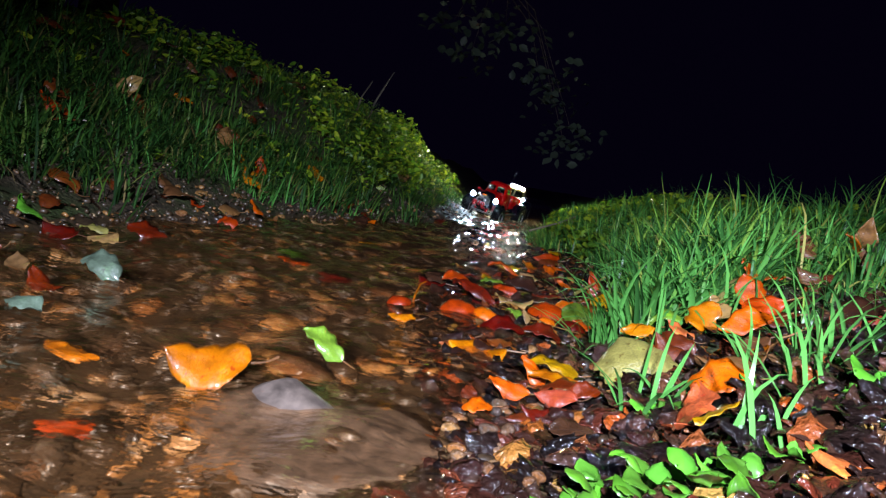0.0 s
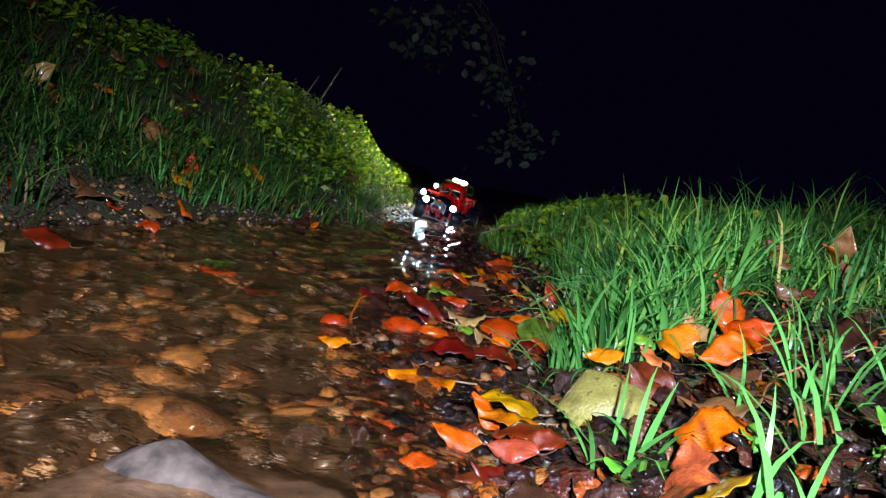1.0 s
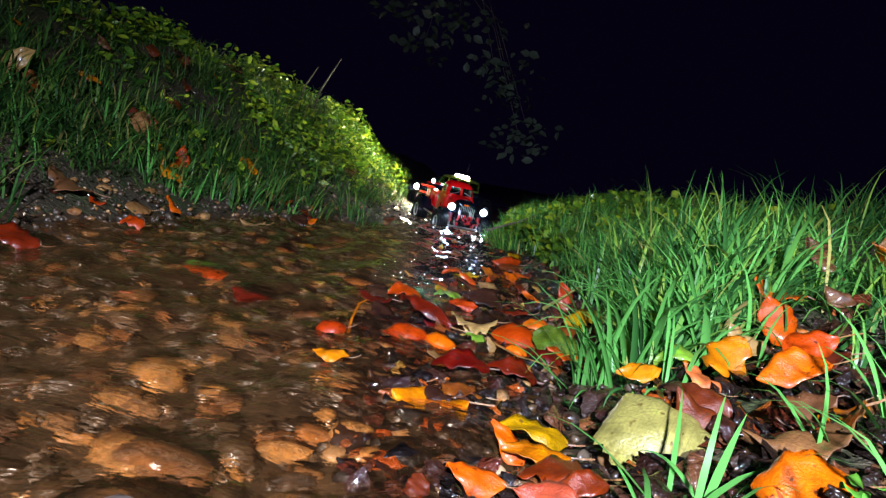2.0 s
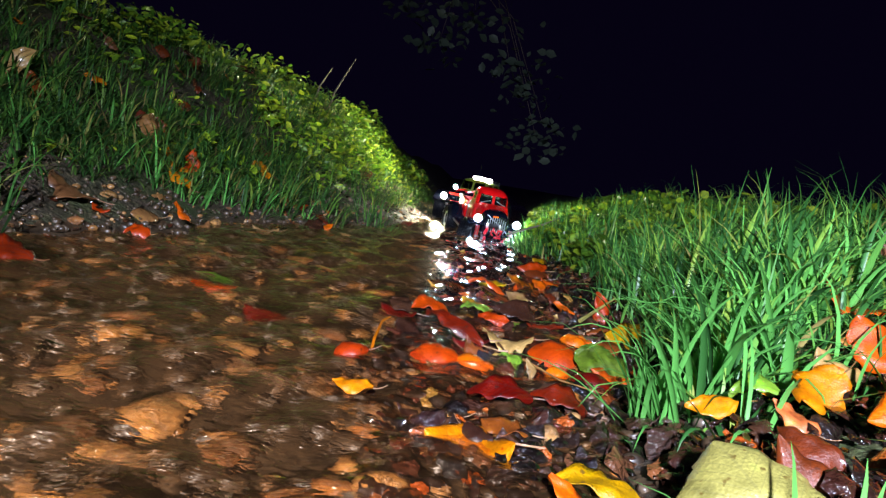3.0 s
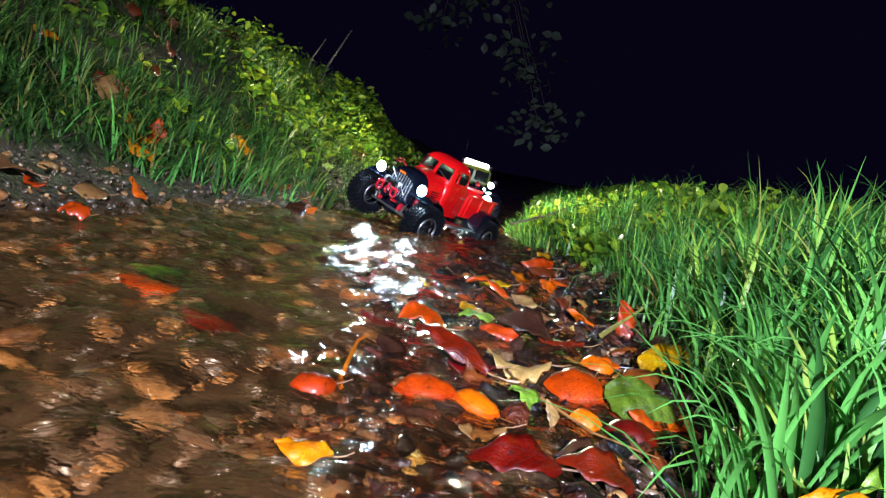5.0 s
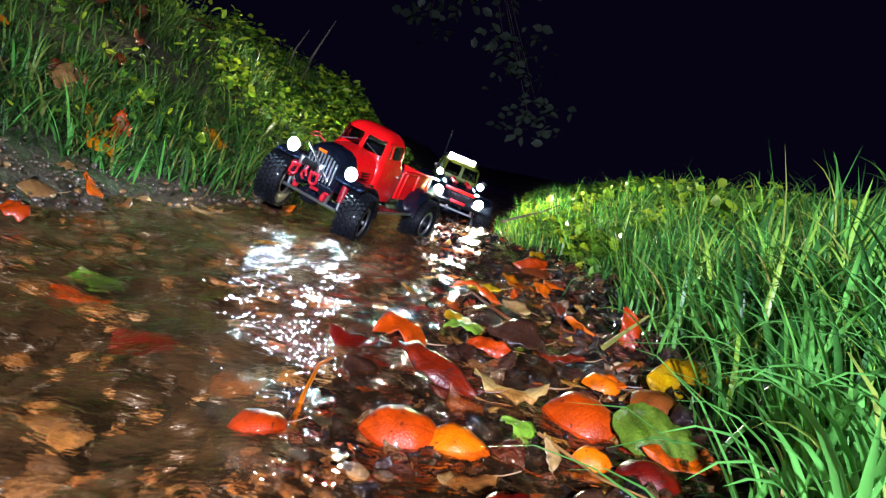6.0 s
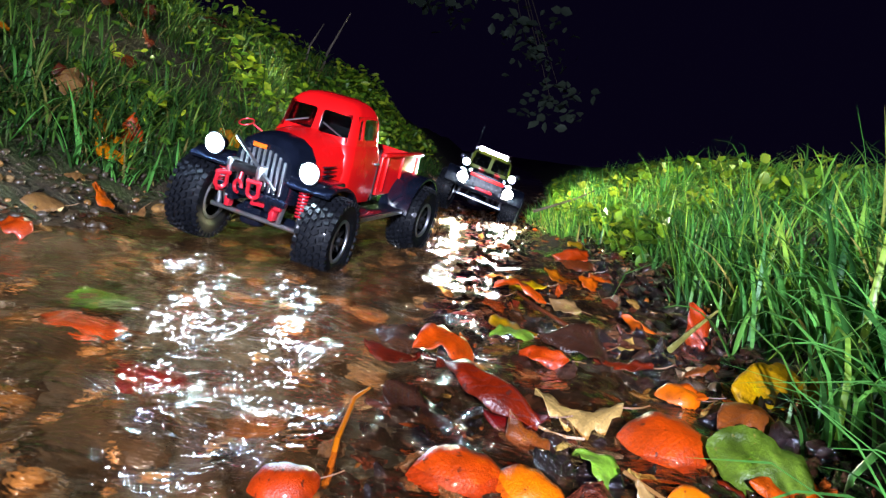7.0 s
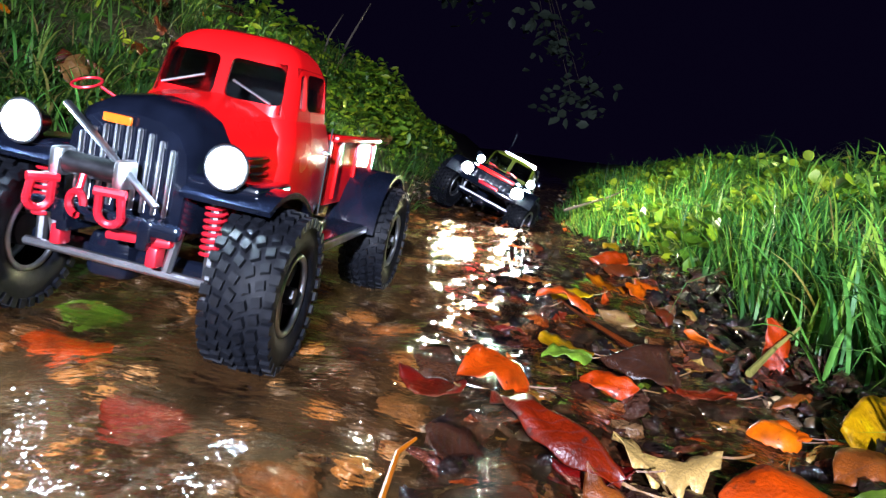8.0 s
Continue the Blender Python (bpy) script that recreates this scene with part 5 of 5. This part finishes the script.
def pickup_truck():
    truck = tagged(new("model_pickup_truck"), "red vintage-style model pickup truck with black fenders wading the stream", "model truck")
    cab_parts(truck, RED)
    bm = bmesh.new()
    add_loft(bm, [hood_ring(0.072, 0.062, 0.098, 0.180), hood_ring(0.095, 0.057, 0.098, 0.178), hood_ring(0.125, 0.0515, 0.098, 0.173), hood_ring(0.142, 0.049, 0.098, 0.170)])
    hood = part("bonnet", bm, RED, truck, "red rounded bonnet")
    for s in (-1, 1):
        for k in range(3):
            bm = bmesh.new()
            add_box(bm, (s * 0.0575, 0.105 + 0.002 * k, 0.128 + 0.006 * k), (0.004, 0.034, 0.002), 0.0006)
            part("vent", bm, BLACK, hood)
    bm = bmesh.new()
    add_loft(bm, [hood_ring(0.136, 0.0515, 0.086, 0.1725), hood_ring(0.160, 0.050, 0.086, 0.170), hood_ring(0.174, 0.0475, 0.087, 0.166), hood_ring(0.181, 0.043, 0.090, 0.158)])
    shell = part("grille_shell", bm, BLACK, truck, "glossy black grille shell")
    for k in range(9):
        x = -0.032 + 0.008 * k
        bm = bmesh.new()
        top = 0.150 - 0.010 * (abs(x) / 0.032) ** 2
        frame_bars(bm, [((x, 0.1835, 0.096), (x, 0.183, top))], 0.0017, 0.004)
        part("grille_bar", bm, STEEL, shell, "bright metal grille bar")
    bm = bmesh.new()
    add_box(bm, (0.008, 0.1845, 0.1525), (0.020, 0.003, 0.006), 0.001)
    part("badge", bm, AMBER_LENS, shell, "small orange badge")
    bm = bmesh.new()
    frame_bars(bm, [((0.040, 0.190, 0.156), (-0.036, 0.203, 0.106))], 0.0052, 0.004)
    part("brace", bm, MID_STEEL, truck, "diagonal bright metal brace across the grille")
    for s in (-1, 1):
        bm = bmesh.new()
        add_arch(bm, 0.155, TYRE_R, 0.066, s * 0.044, s * 0.106, 58, 176, 0.004)
        add_box(bm, (s * 0.068, 0.152, 0.1245), (0.050, 0.060, 0.008), 0.003)
        part("front_fender", bm, BLACK, truck, "black front fender")
        bm = bmesh.new()
        add_arch(bm, -0.155, TYRE_R, 0.068, s * 0.058, s * 0.110, 10, 178, 0.004)
        part("rear_fender", bm, BLACK, truck, "black rear fender")
        bm = bmesh.new()
        add_box(bm, (s * 0.083, 0.0, 0.075), (0.036, 0.165, 0.008), 0.002)
        step = part("running_board", bm, BLACK, truck)
        bm = bmesh.new()
        add_box(bm, (s * 0.1025, 0.0, 0.0745), (0.003, 0.165, 0.006), 0.001)
        part("edge_strip", bm, STEEL, step, "bright metal edge strip")
        lamp_parts(truck, s * 0.072, 0.189, 0.138, 0.0128, HEAD_GLOW, BLACK)
        bm = bmesh.new()
        add_rod(bm, (s * 0.070, 0.172, 0.118), (s * 0.072, 0.178, 0.136), 0.005, 8)
        part("headlight_bracket", bm, BLACK, truck)
        bm = bmesh.new()
        add_rod(bm, (s * 0.012, 0.0712, 0.192), (s * 0.046, 0.0735, 0.1795), 0.0011, 6)
        part("wiper", bm, STEEL, truck, "bright metal wiper")
        bm = bmesh.new()
        add_box(bm, (s * 0.071, -0.012, 0.146), (0.004, 0.015, 0.003), 0.001)
        part("door_handle", bm, STEEL, truck, "bright metal door handle")
        bm = bmesh.new()
        add_box(bm, (s * 0.0695, -0.0215, 0.128), (0.0012, 0.001, 0.08))
        part("door_gap", bm, LINER, truck)
        # bed side with its top rail
        bm = bmesh.new()
        add_box(bm, (s * 0.064, -0.122, 0.125), (0.007, 0.162, 0.062), 0.002)
        bed = part("bed_side", bm, RED, truck)
        bm = bmesh.new()
        add_box(bm, (s * 0.066, -0.122, 0.1585), (0.012, 0.166, 0.006), 0.002)
        part("rail", bm, RED, bed)
        for k in range(3):
            bm = bmesh.new()
            add_box(bm, (s * 0.0685, -0.06 - 0.062 * k, 0.128), (0.004, 0.007, 0.056), 0.001)
            part("stake_pocket", bm, RED, bed)
        bm = bmesh.new()
        add_rod(bm, (s * 0.050, -0.2065, 0.12), (s * 0.050, -0.210, 0.12), 0.006, 10)
        part("tail_light", bm, TAIL_GLOW, truck, "small red tail light")
    bm = bmesh.new()
    add_box(bm, (0, -0.203, 0.125), (0.126, 0.006, 0.062), 0.002)
    part("tailgate", bm, RED, truck)
    bm = bmesh.new()
    add_box(bm, (0, -0.122, 0.097), (0.124, 0.160, 0.006), 0.001)
    part("bed_floor", bm, BLACK, truck)
    bm = bmesh.new()
    add_box(bm, (0, -0.0435, 0.125), (0.124, 0.006, 0.062), 0.002)
    part("bed_front", bm, RED, truck)
    # winch, bumper, hooks
    bm = bmesh.new()
    add_box(bm, (0, 0.196, 0.090), (0.104, 0.010, 0.010), 0.003)
    for s in (-1, 1):
        add_box(bm, (s * 0.030, 0.182, 0.088), (0.010, 0.040, 0.014), 0.002)
    part("bumper", bm, BLACK, truck, "narrow black bumper")
    bm = bmesh.new()
    add_rod(bm, (-0.006, 0.197, 0.120), (0.030, 0.197, 0.120), 0.0075, 14)
    winch = part("winch", bm, DARK_STEEL, truck, "dark metal winch drum")
    for s in (-1, 1):
        bm = bmesh.new()
        add_box(bm, (0.012 + s * 0.022, 0.197, 0.120), (0.008, 0.018, 0.019), 0.003)
        part("end_plate", bm, STEEL, winch, "pale metal end plate")
        bm = bmesh.new()
        q = Matrix.Translation((0.014 + s * 0.024, 0.209, 0.101)) @ Matrix.Rotation(radians(35 + 20 * s), 4, "Z") @ Matrix.Rotation(radians(-14), 4, "X")
        bend = [q @ Vector((0.0072 * math.cos(a), 0, -0.006 + 0.0072 * math.sin(a))) for a in (radians(180 + 22.5 * k) for k in range(9))]
        bend = [q @ Vector((-0.0062, 0, 0.008))] + bend + [q @ Vector((0.0062, 0, 0.008))]
        for a, b in zip(bend, bend[1:]):
            add_rod(bm, a, b, 0.0027, 8)
        add_rod(bm, q @ Vector((-0.0095, 0, 0.0085)), q @ Vector((0.0095, 0, 0.0085)), 0.0030, 8)
        part("shackle", bm, RED_METAL, truck, "red metal towing shackle")
        bm = bmesh.new()
        add_box(bm, (s * 0.034, 0.190, 0.071), (0.008, 0.012, 0.014), 0.002)
        part("link_mount", bm, RED_METAL, truck, "red metal link mount")
        bm = bmesh.new()
        add_rod(bm, (s * 0.046, 0.186, 0.090), (s * 0.040, 0.184, 0.062), 0.0035, 8)
        part("drop_link", bm, STEEL, truck)
    bm = bmesh.new()
    add_ring(bm, (0.012, 0.210, 0.098), (0.4, 1, 0), 0.0075, 0.0025, 14, 6, 280)
    add_rod(bm, (0.012, 0.209, 0.106), (0.012, 0.206, 0.116), 0.0022, 8)
    part("winch_hook", bm, RED_METAL, truck, "red metal winch hook")
    bm = bmesh.new()
    add_box(bm, (-0.022, 0.190, 0.080), (0.046, 0.008, 0.006), 0.002, Matrix.Rotation(radians(4), 4, "Y"))
    part("servo_plate", bm, RED_METAL, truck, "red metal servo plate")
    bm = bmesh.new()
    add_box(bm, (0, 0.015, 0.158), (0.108, 0.085, 0.034), 0.006)
    add_box(bm, (0, -0.018, 0.182), (0.100, 0.014, 0.034), 0.006)
    part("interior", bm, LINER, truck, "black seat and dashboard")
    bm = bmesh.new()
    add_ring(bm, (0.073, 0.126, 0.168), (0.1, 0.45, 1), 0.0105, 0.0010, 24, 6)
    add_rod(bm, (0.048, 0.120, 0.160), (0.063, 0.124, 0.167), 0.0012, 8)
    part("wire_loop", bm, RED_METAL, truck, "thin red wire loop beside the bonnet")
    wheels = running_gear(truck, "a")
    return truck, wheels


def jeep_truck():
    truck = tagged(new("model_trail_truck"), "black, red and yellow-green model trail truck with glowing roof lights", "model truck")
    cab_parts(truck, BLACK, 0.080, 0.148, 0.192, 0.206, 0.070, -0.140, 0.072, LIME_PAINT, "yellow-green cab roof and window frames")
    bm = bmesh.new()
    add_loft(bm, [hood_ring(0.068, 0.064, 0.078, 0.148, 9, 5), hood_ring(0.120, 0.058, 0.078, 0.145, 9, 5), hood_ring(0.185, 0.052, 0.078, 0.138, 9, 5), hood_ring(0.196, 0.048, 0.080, 0.132, 9, 5)])
    hood = part("bonnet", bm, BLACK, truck, "black bonnet")
    for s in (-1, 1):
        bm = bmesh.new()
        add_box(bm, (s * 0.024, 0.130, 0.1465), (0.014, 0.11, 0.004), 0.001, Matrix.Rotation(radians(-5), 4, "X"))
        part("stripe", bm, RED, hood, "red bonnet stripe")
    bm = bmesh.new()
    add_box(bm, (0, 0.199, 0.122), (0.100, 0.006, 0.010), 0.002)
    part("grille_strip", bm, RED, truck, "red strip over the grille")
    for k in range(7):
        bm = bmesh.new()
        add_box(bm, (-0.033 + 0.011 * k, 0.1985, 0.100), (0.004, 0.005, 0.030), 0.001)
        part("grille_bar", bm, BLACK, truck)
    for s in (-1, 1):
        lamp_parts(truck, s * 0.068, 0.208, 0.104, 0.0135, WARM_GLOW, BLACK)
        lamp_parts(truck, s * 0.072, 0.090, 0.152, 0.0095, HEAD_GLOW, BLACK, "spotlight")
        bm = bmesh.new()
        add_rod(bm, (s * 0.066, 0.070, 0.140), (s * 0.071, 0.080, 0.150), 0.003, 8)
        part("spotlight_bracket", bm, BLACK, truck)
        bm = bmesh.new()
        add_arch(bm, 0.155, TYRE_R, 0.066, s * 0.046, s * 0.114, 20, 160, 0.005, 6)
        part("front_fender", bm, BLACK, truck, "black flat fender")
        bm = bmesh.new()
        add_arch(bm, -0.155, TYRE_R, 0.066, s * 0.060, s * 0.114, 20, 160, 0.005, 6)
        part("rear_fender", bm, BLACK, truck, "black flat fender")
        bm = bmesh.new()
        add_rod(bm, (s * 0.092, 0.085, 0.070), (s * 0.092, -0.085, 0.070), 0.005, 8)
        part("rock_slider", bm, BLACK, truck)
        bm = bmesh.new()
        add_box(bm, (s * 0.086, 0.062, 0.165), (0.016, 0.006, 0.013), 0.002)
        add_rod(bm, (s * 0.066, 0.062, 0.155), (s * 0.084, 0.062, 0.163), 0.002, 6)
        part("side_mirror", bm, BLACK, truck)
    bm = bmesh.new()
    add_box(bm, (0, 0.216, 0.084), (0.150, 0.016, 0.016), 0.004)
    part("bumper", bm, BLACK, truck)
    bm = bmesh.new()
    add_box(bm, (0.0, 0.2245, 0.088), (0.050, 0.006, 0.009), 0.002)
    part("tow_hook_plate", bm, RED_METAL, truck, "red tow plate")
    bm = bmesh.new()
    for y in (-0.066, -0.095, -0.128):
        add_rod(bm, (-0.056, y, 0.211), (0.056, y, 0.211), 0.0025, 8)
    for s in (-1, 1):
        add_rod(bm, (s * 0.056, -0.062, 0.211), (s * 0.056, -0.135, 0.211), 0.003, 8)
        add_rod(bm, (s * 0.056, -0.070, 0.196), (s * 0.056, -0.070, 0.212), 0.0025, 8)
        add_rod(bm, (s * 0.056, -0.125, 0.194), (s * 0.056, -0.125, 0.212), 0.0025, 8)
    part("roof_rack", bm, BLACK, truck, "black tubular roof rack")
    bm = bmesh.new()
    add_box(bm, (0, -0.049, 0.2125), (0.098, 0.012, 0.013), 0.002)
    bar = part("light_bar", bm, BLACK, truck, "black light bar housing on the roof")
    for k in range(5):
        x = -0.0376 + 0.0188 * k
        bm = bmesh.new()
        add_box(bm, (x, -0.0415, 0.2125), (0.0155, 0.006, 0.0100), 0.0022)
        part("led", bm, BAR_GLOW, bar, "glowing warm white light")
    bm = bmesh.new()
    add_box(bm, (0, -0.03, 0.125), (0.10, 0.12, 0.03), 0.006)
    part("interior", bm, LINER, truck)
    bm = bmesh.new()
    add_rod(bm, (0.055, -0.13, 0.20), (0.058, -0.14, 0.29), 0.0012, 6)
    part("aerial", bm, BLACK, truck)
    wheels = running_gear(truck, "b")
    return truck, wheels


A_ROWS = [
    (0.0, 0.319, 4.206, -0.021, -1.9, -9.0, 152.9), (0.6, 0.331, 3.993, -0.030, -5.0, -8.0, 158.0), (1.2, 0.291, 3.754, -0.028, -4.9, -8.5, 160.8),
    (1.8, 0.282, 3.500, -0.036, -4.6, -3.0, 186.0), (2.3, 0.286, 3.275, -0.042, -4.4, 0.6, 200.0), (2.7, 0.300, 3.143, -0.046, -6.4, -0.5, 195.0), (3.1, 0.306, 3.048, -0.044, -6.6, -1.4, 184.8),
    (3.5, 0.290, 2.940, -0.041, -4.7, -1.9, 171.2), (3.9, 0.265, 2.806, -0.042, -1.7, -3.5, 156.7), (4.3, 0.213, 2.676, -0.040, 3.0, -10.2, 145.0),
    (4.7, 0.135, 2.575, -0.030, 4.5, -14.6, 142.5), (5.2, 0.044, 2.443, -0.020, 3.6, -15.2, 144.5), (5.8, -0.049, 2.277, -0.008, 1.7, -14.0, 150.5), (6.2, -0.072, 2.143, 0.003, -0.6, -12.4, 156.5),
    (6.6, -0.090, 1.982, 0.003, -1.4, -10.9, 158.6), (7.0, -0.130, 1.821, -0.001, -2.9, -7.0, 159.5), (7.5, -0.160, 1.632, -0.003, -2.0, -4.2, 164.5), (8.0, -0.181, 1.448, -0.003, -1.0, -2.8, 170.5),
]
B_ROWS = [
    (0.0, 0.470, 4.870, -0.010, -3.0, -10.0, 168.0), (0.6, 0.415, 4.620, 0.008, -0.5, -9.0, 155.0), (1.2, 0.335, 4.365, 0.011, 0.5, -5.8, 140.0),
    (1.8, 0.322, 4.120, 0.010, 1.8, -3.4, 134.0), (2.3, 0.320, 3.905, 0.007, 2.8, -2.0, 135.0), (2.7, 0.324, 3.775, 0.004, 1.8, -2.0, 143.0), (3.1, 0.314, 3.674, 0.002, 0.0, -1.6, 157.0),
    (3.5, 0.300, 3.585, 0.000, -2.0, -1.7, 169.0), (4.3, 0.278, 3.402, -0.002, -0.9, -1.8, 173.5), (4.7, 0.266, 3.320, -0.003, -0.9, -3.2, 174.0), (5.2, 0.242, 3.225, -0.006, -2.2, -6.8, 176.0),
    (5.8, 0.217, 3.122, -0.008, -3.9, -9.8, 180.5), (6.2, 0.204, 3.050, -0.011, -1.8, -10.6, 184.5), (6.6, 0.208, 2.985, -0.016, 1.8, -11.6, 181.0), (7.0, 0.199, 2.915, -0.019, 3.0, -13.0, 176.5),
    (7.5, 0.180, 2.828, -0.026, 4.0, -16.5, 172.8), (8.0, 0.150, 2.712, -0.038, 11.0, -18.0, 164.5),
]
A_STEER = ((0.0, 5), (1.2, 15), (2.3, -8), (3.1, -22), (4.3, -28), (5.0, -10), (5.8, 14), (7.0, 6), (8.0, 3))
B_STEER = ((0.0, -15), (1.8, 5), (3.1, 15), (4.3, 4), (6.0, 0), (7.0, -10), (8.0, -12))


def drive(truck, wheels, rows, steer):
    walk(truck, [(r[0], pose(*r[1:])) for r in rows])
    r = np.array(rows)
    step = np.hypot(np.diff(r[:, 1]), np.diff(r[:, 2]))
    gone = np.concatenate([[0], np.cumsum(step)])
    times = [0.1 * k for k in range(81)]
    for k, wheel in enumerate(wheels):
        x, y = (0.098 if k % 2 == 0 else -0.098), (0.155 if k < 2 else -0.155)
        keys = []
        for t in times:
            spin = math.degrees(float(np.interp(t, r[:, 0], gone)) / TYRE_R)
            turn = float(np.interp(t, [s[0] for s in steer], [s[1] for s in steer])) if k < 2 else 0.0
            keys.append((t, pose(x, y, TYRE_R, 0, 0, turn) @ pose(0, 0, 0, -spin)))
        walk(wheel, keys)


def motions():
    drive(pickup, pickup_wheels, A_ROWS, A_STEER)
    drive(trail, trail_wheels, B_ROWS, B_STEER)
    walk(water, [(0.0, pose(0, 0, 0)), (4.0, pose(-0.12, -1.2, 0)), (8.0, pose(-0.24, -2.4, 0))])
    walk(amber_leaf, [(0.0, pose(-0.155, 0.558, 0.020, 34, 4, 5) @ pose(0, 0, 0, 0, 0, 95)), (0.1, pose(-0.132, 0.470, 0.018, 26, 2, 0) @ pose(0, 0, 0, 0, 0, 95)), (0.2, pose(-0.127, 0.400, 0.018, 28, -4, 0) @ pose(0, 0, 0, 0, 0, 90)), (0.6, pose(-0.12, 0.14, 0.012, 6, 2, 70)), (8.0, pose(-0.40, -2.0, 0.012, 4, 0, 20))])
    walk(lime_leaf, [(0.0, pose(-0.079, 0.649, 0.020, 30, 12, 0) @ pose(0, 0, 0, 0, 0, 70)), (0.2, pose(-0.068, 0.552, 0.018, 24, 8, 0) @ pose(0, 0, 0, 0, 0, 75)), (0.5, pose(-0.066, 0.445, 0.020, 32, 6, 0) @ pose(0, 0, 0, 0, 0, 85)), (1.2, pose(-0.09, 0.18, 0.013, 6, 0, 95)), (8.0, pose(-0.42, -1.7, 0.012, 4, 0, 140))])


pickup, pickup_wheels = pickup_truck()
trail, trail_wheels = jeep_truck()
stones()
gravel()
leaves()
litter()
sodden_leaves()
amber_leaf, lime_leaf = drifting_leaves()
right_bank_grass()
left_bank_grass()
tufts()
weeds()
rosettes()
twigs()
tree()
motions()
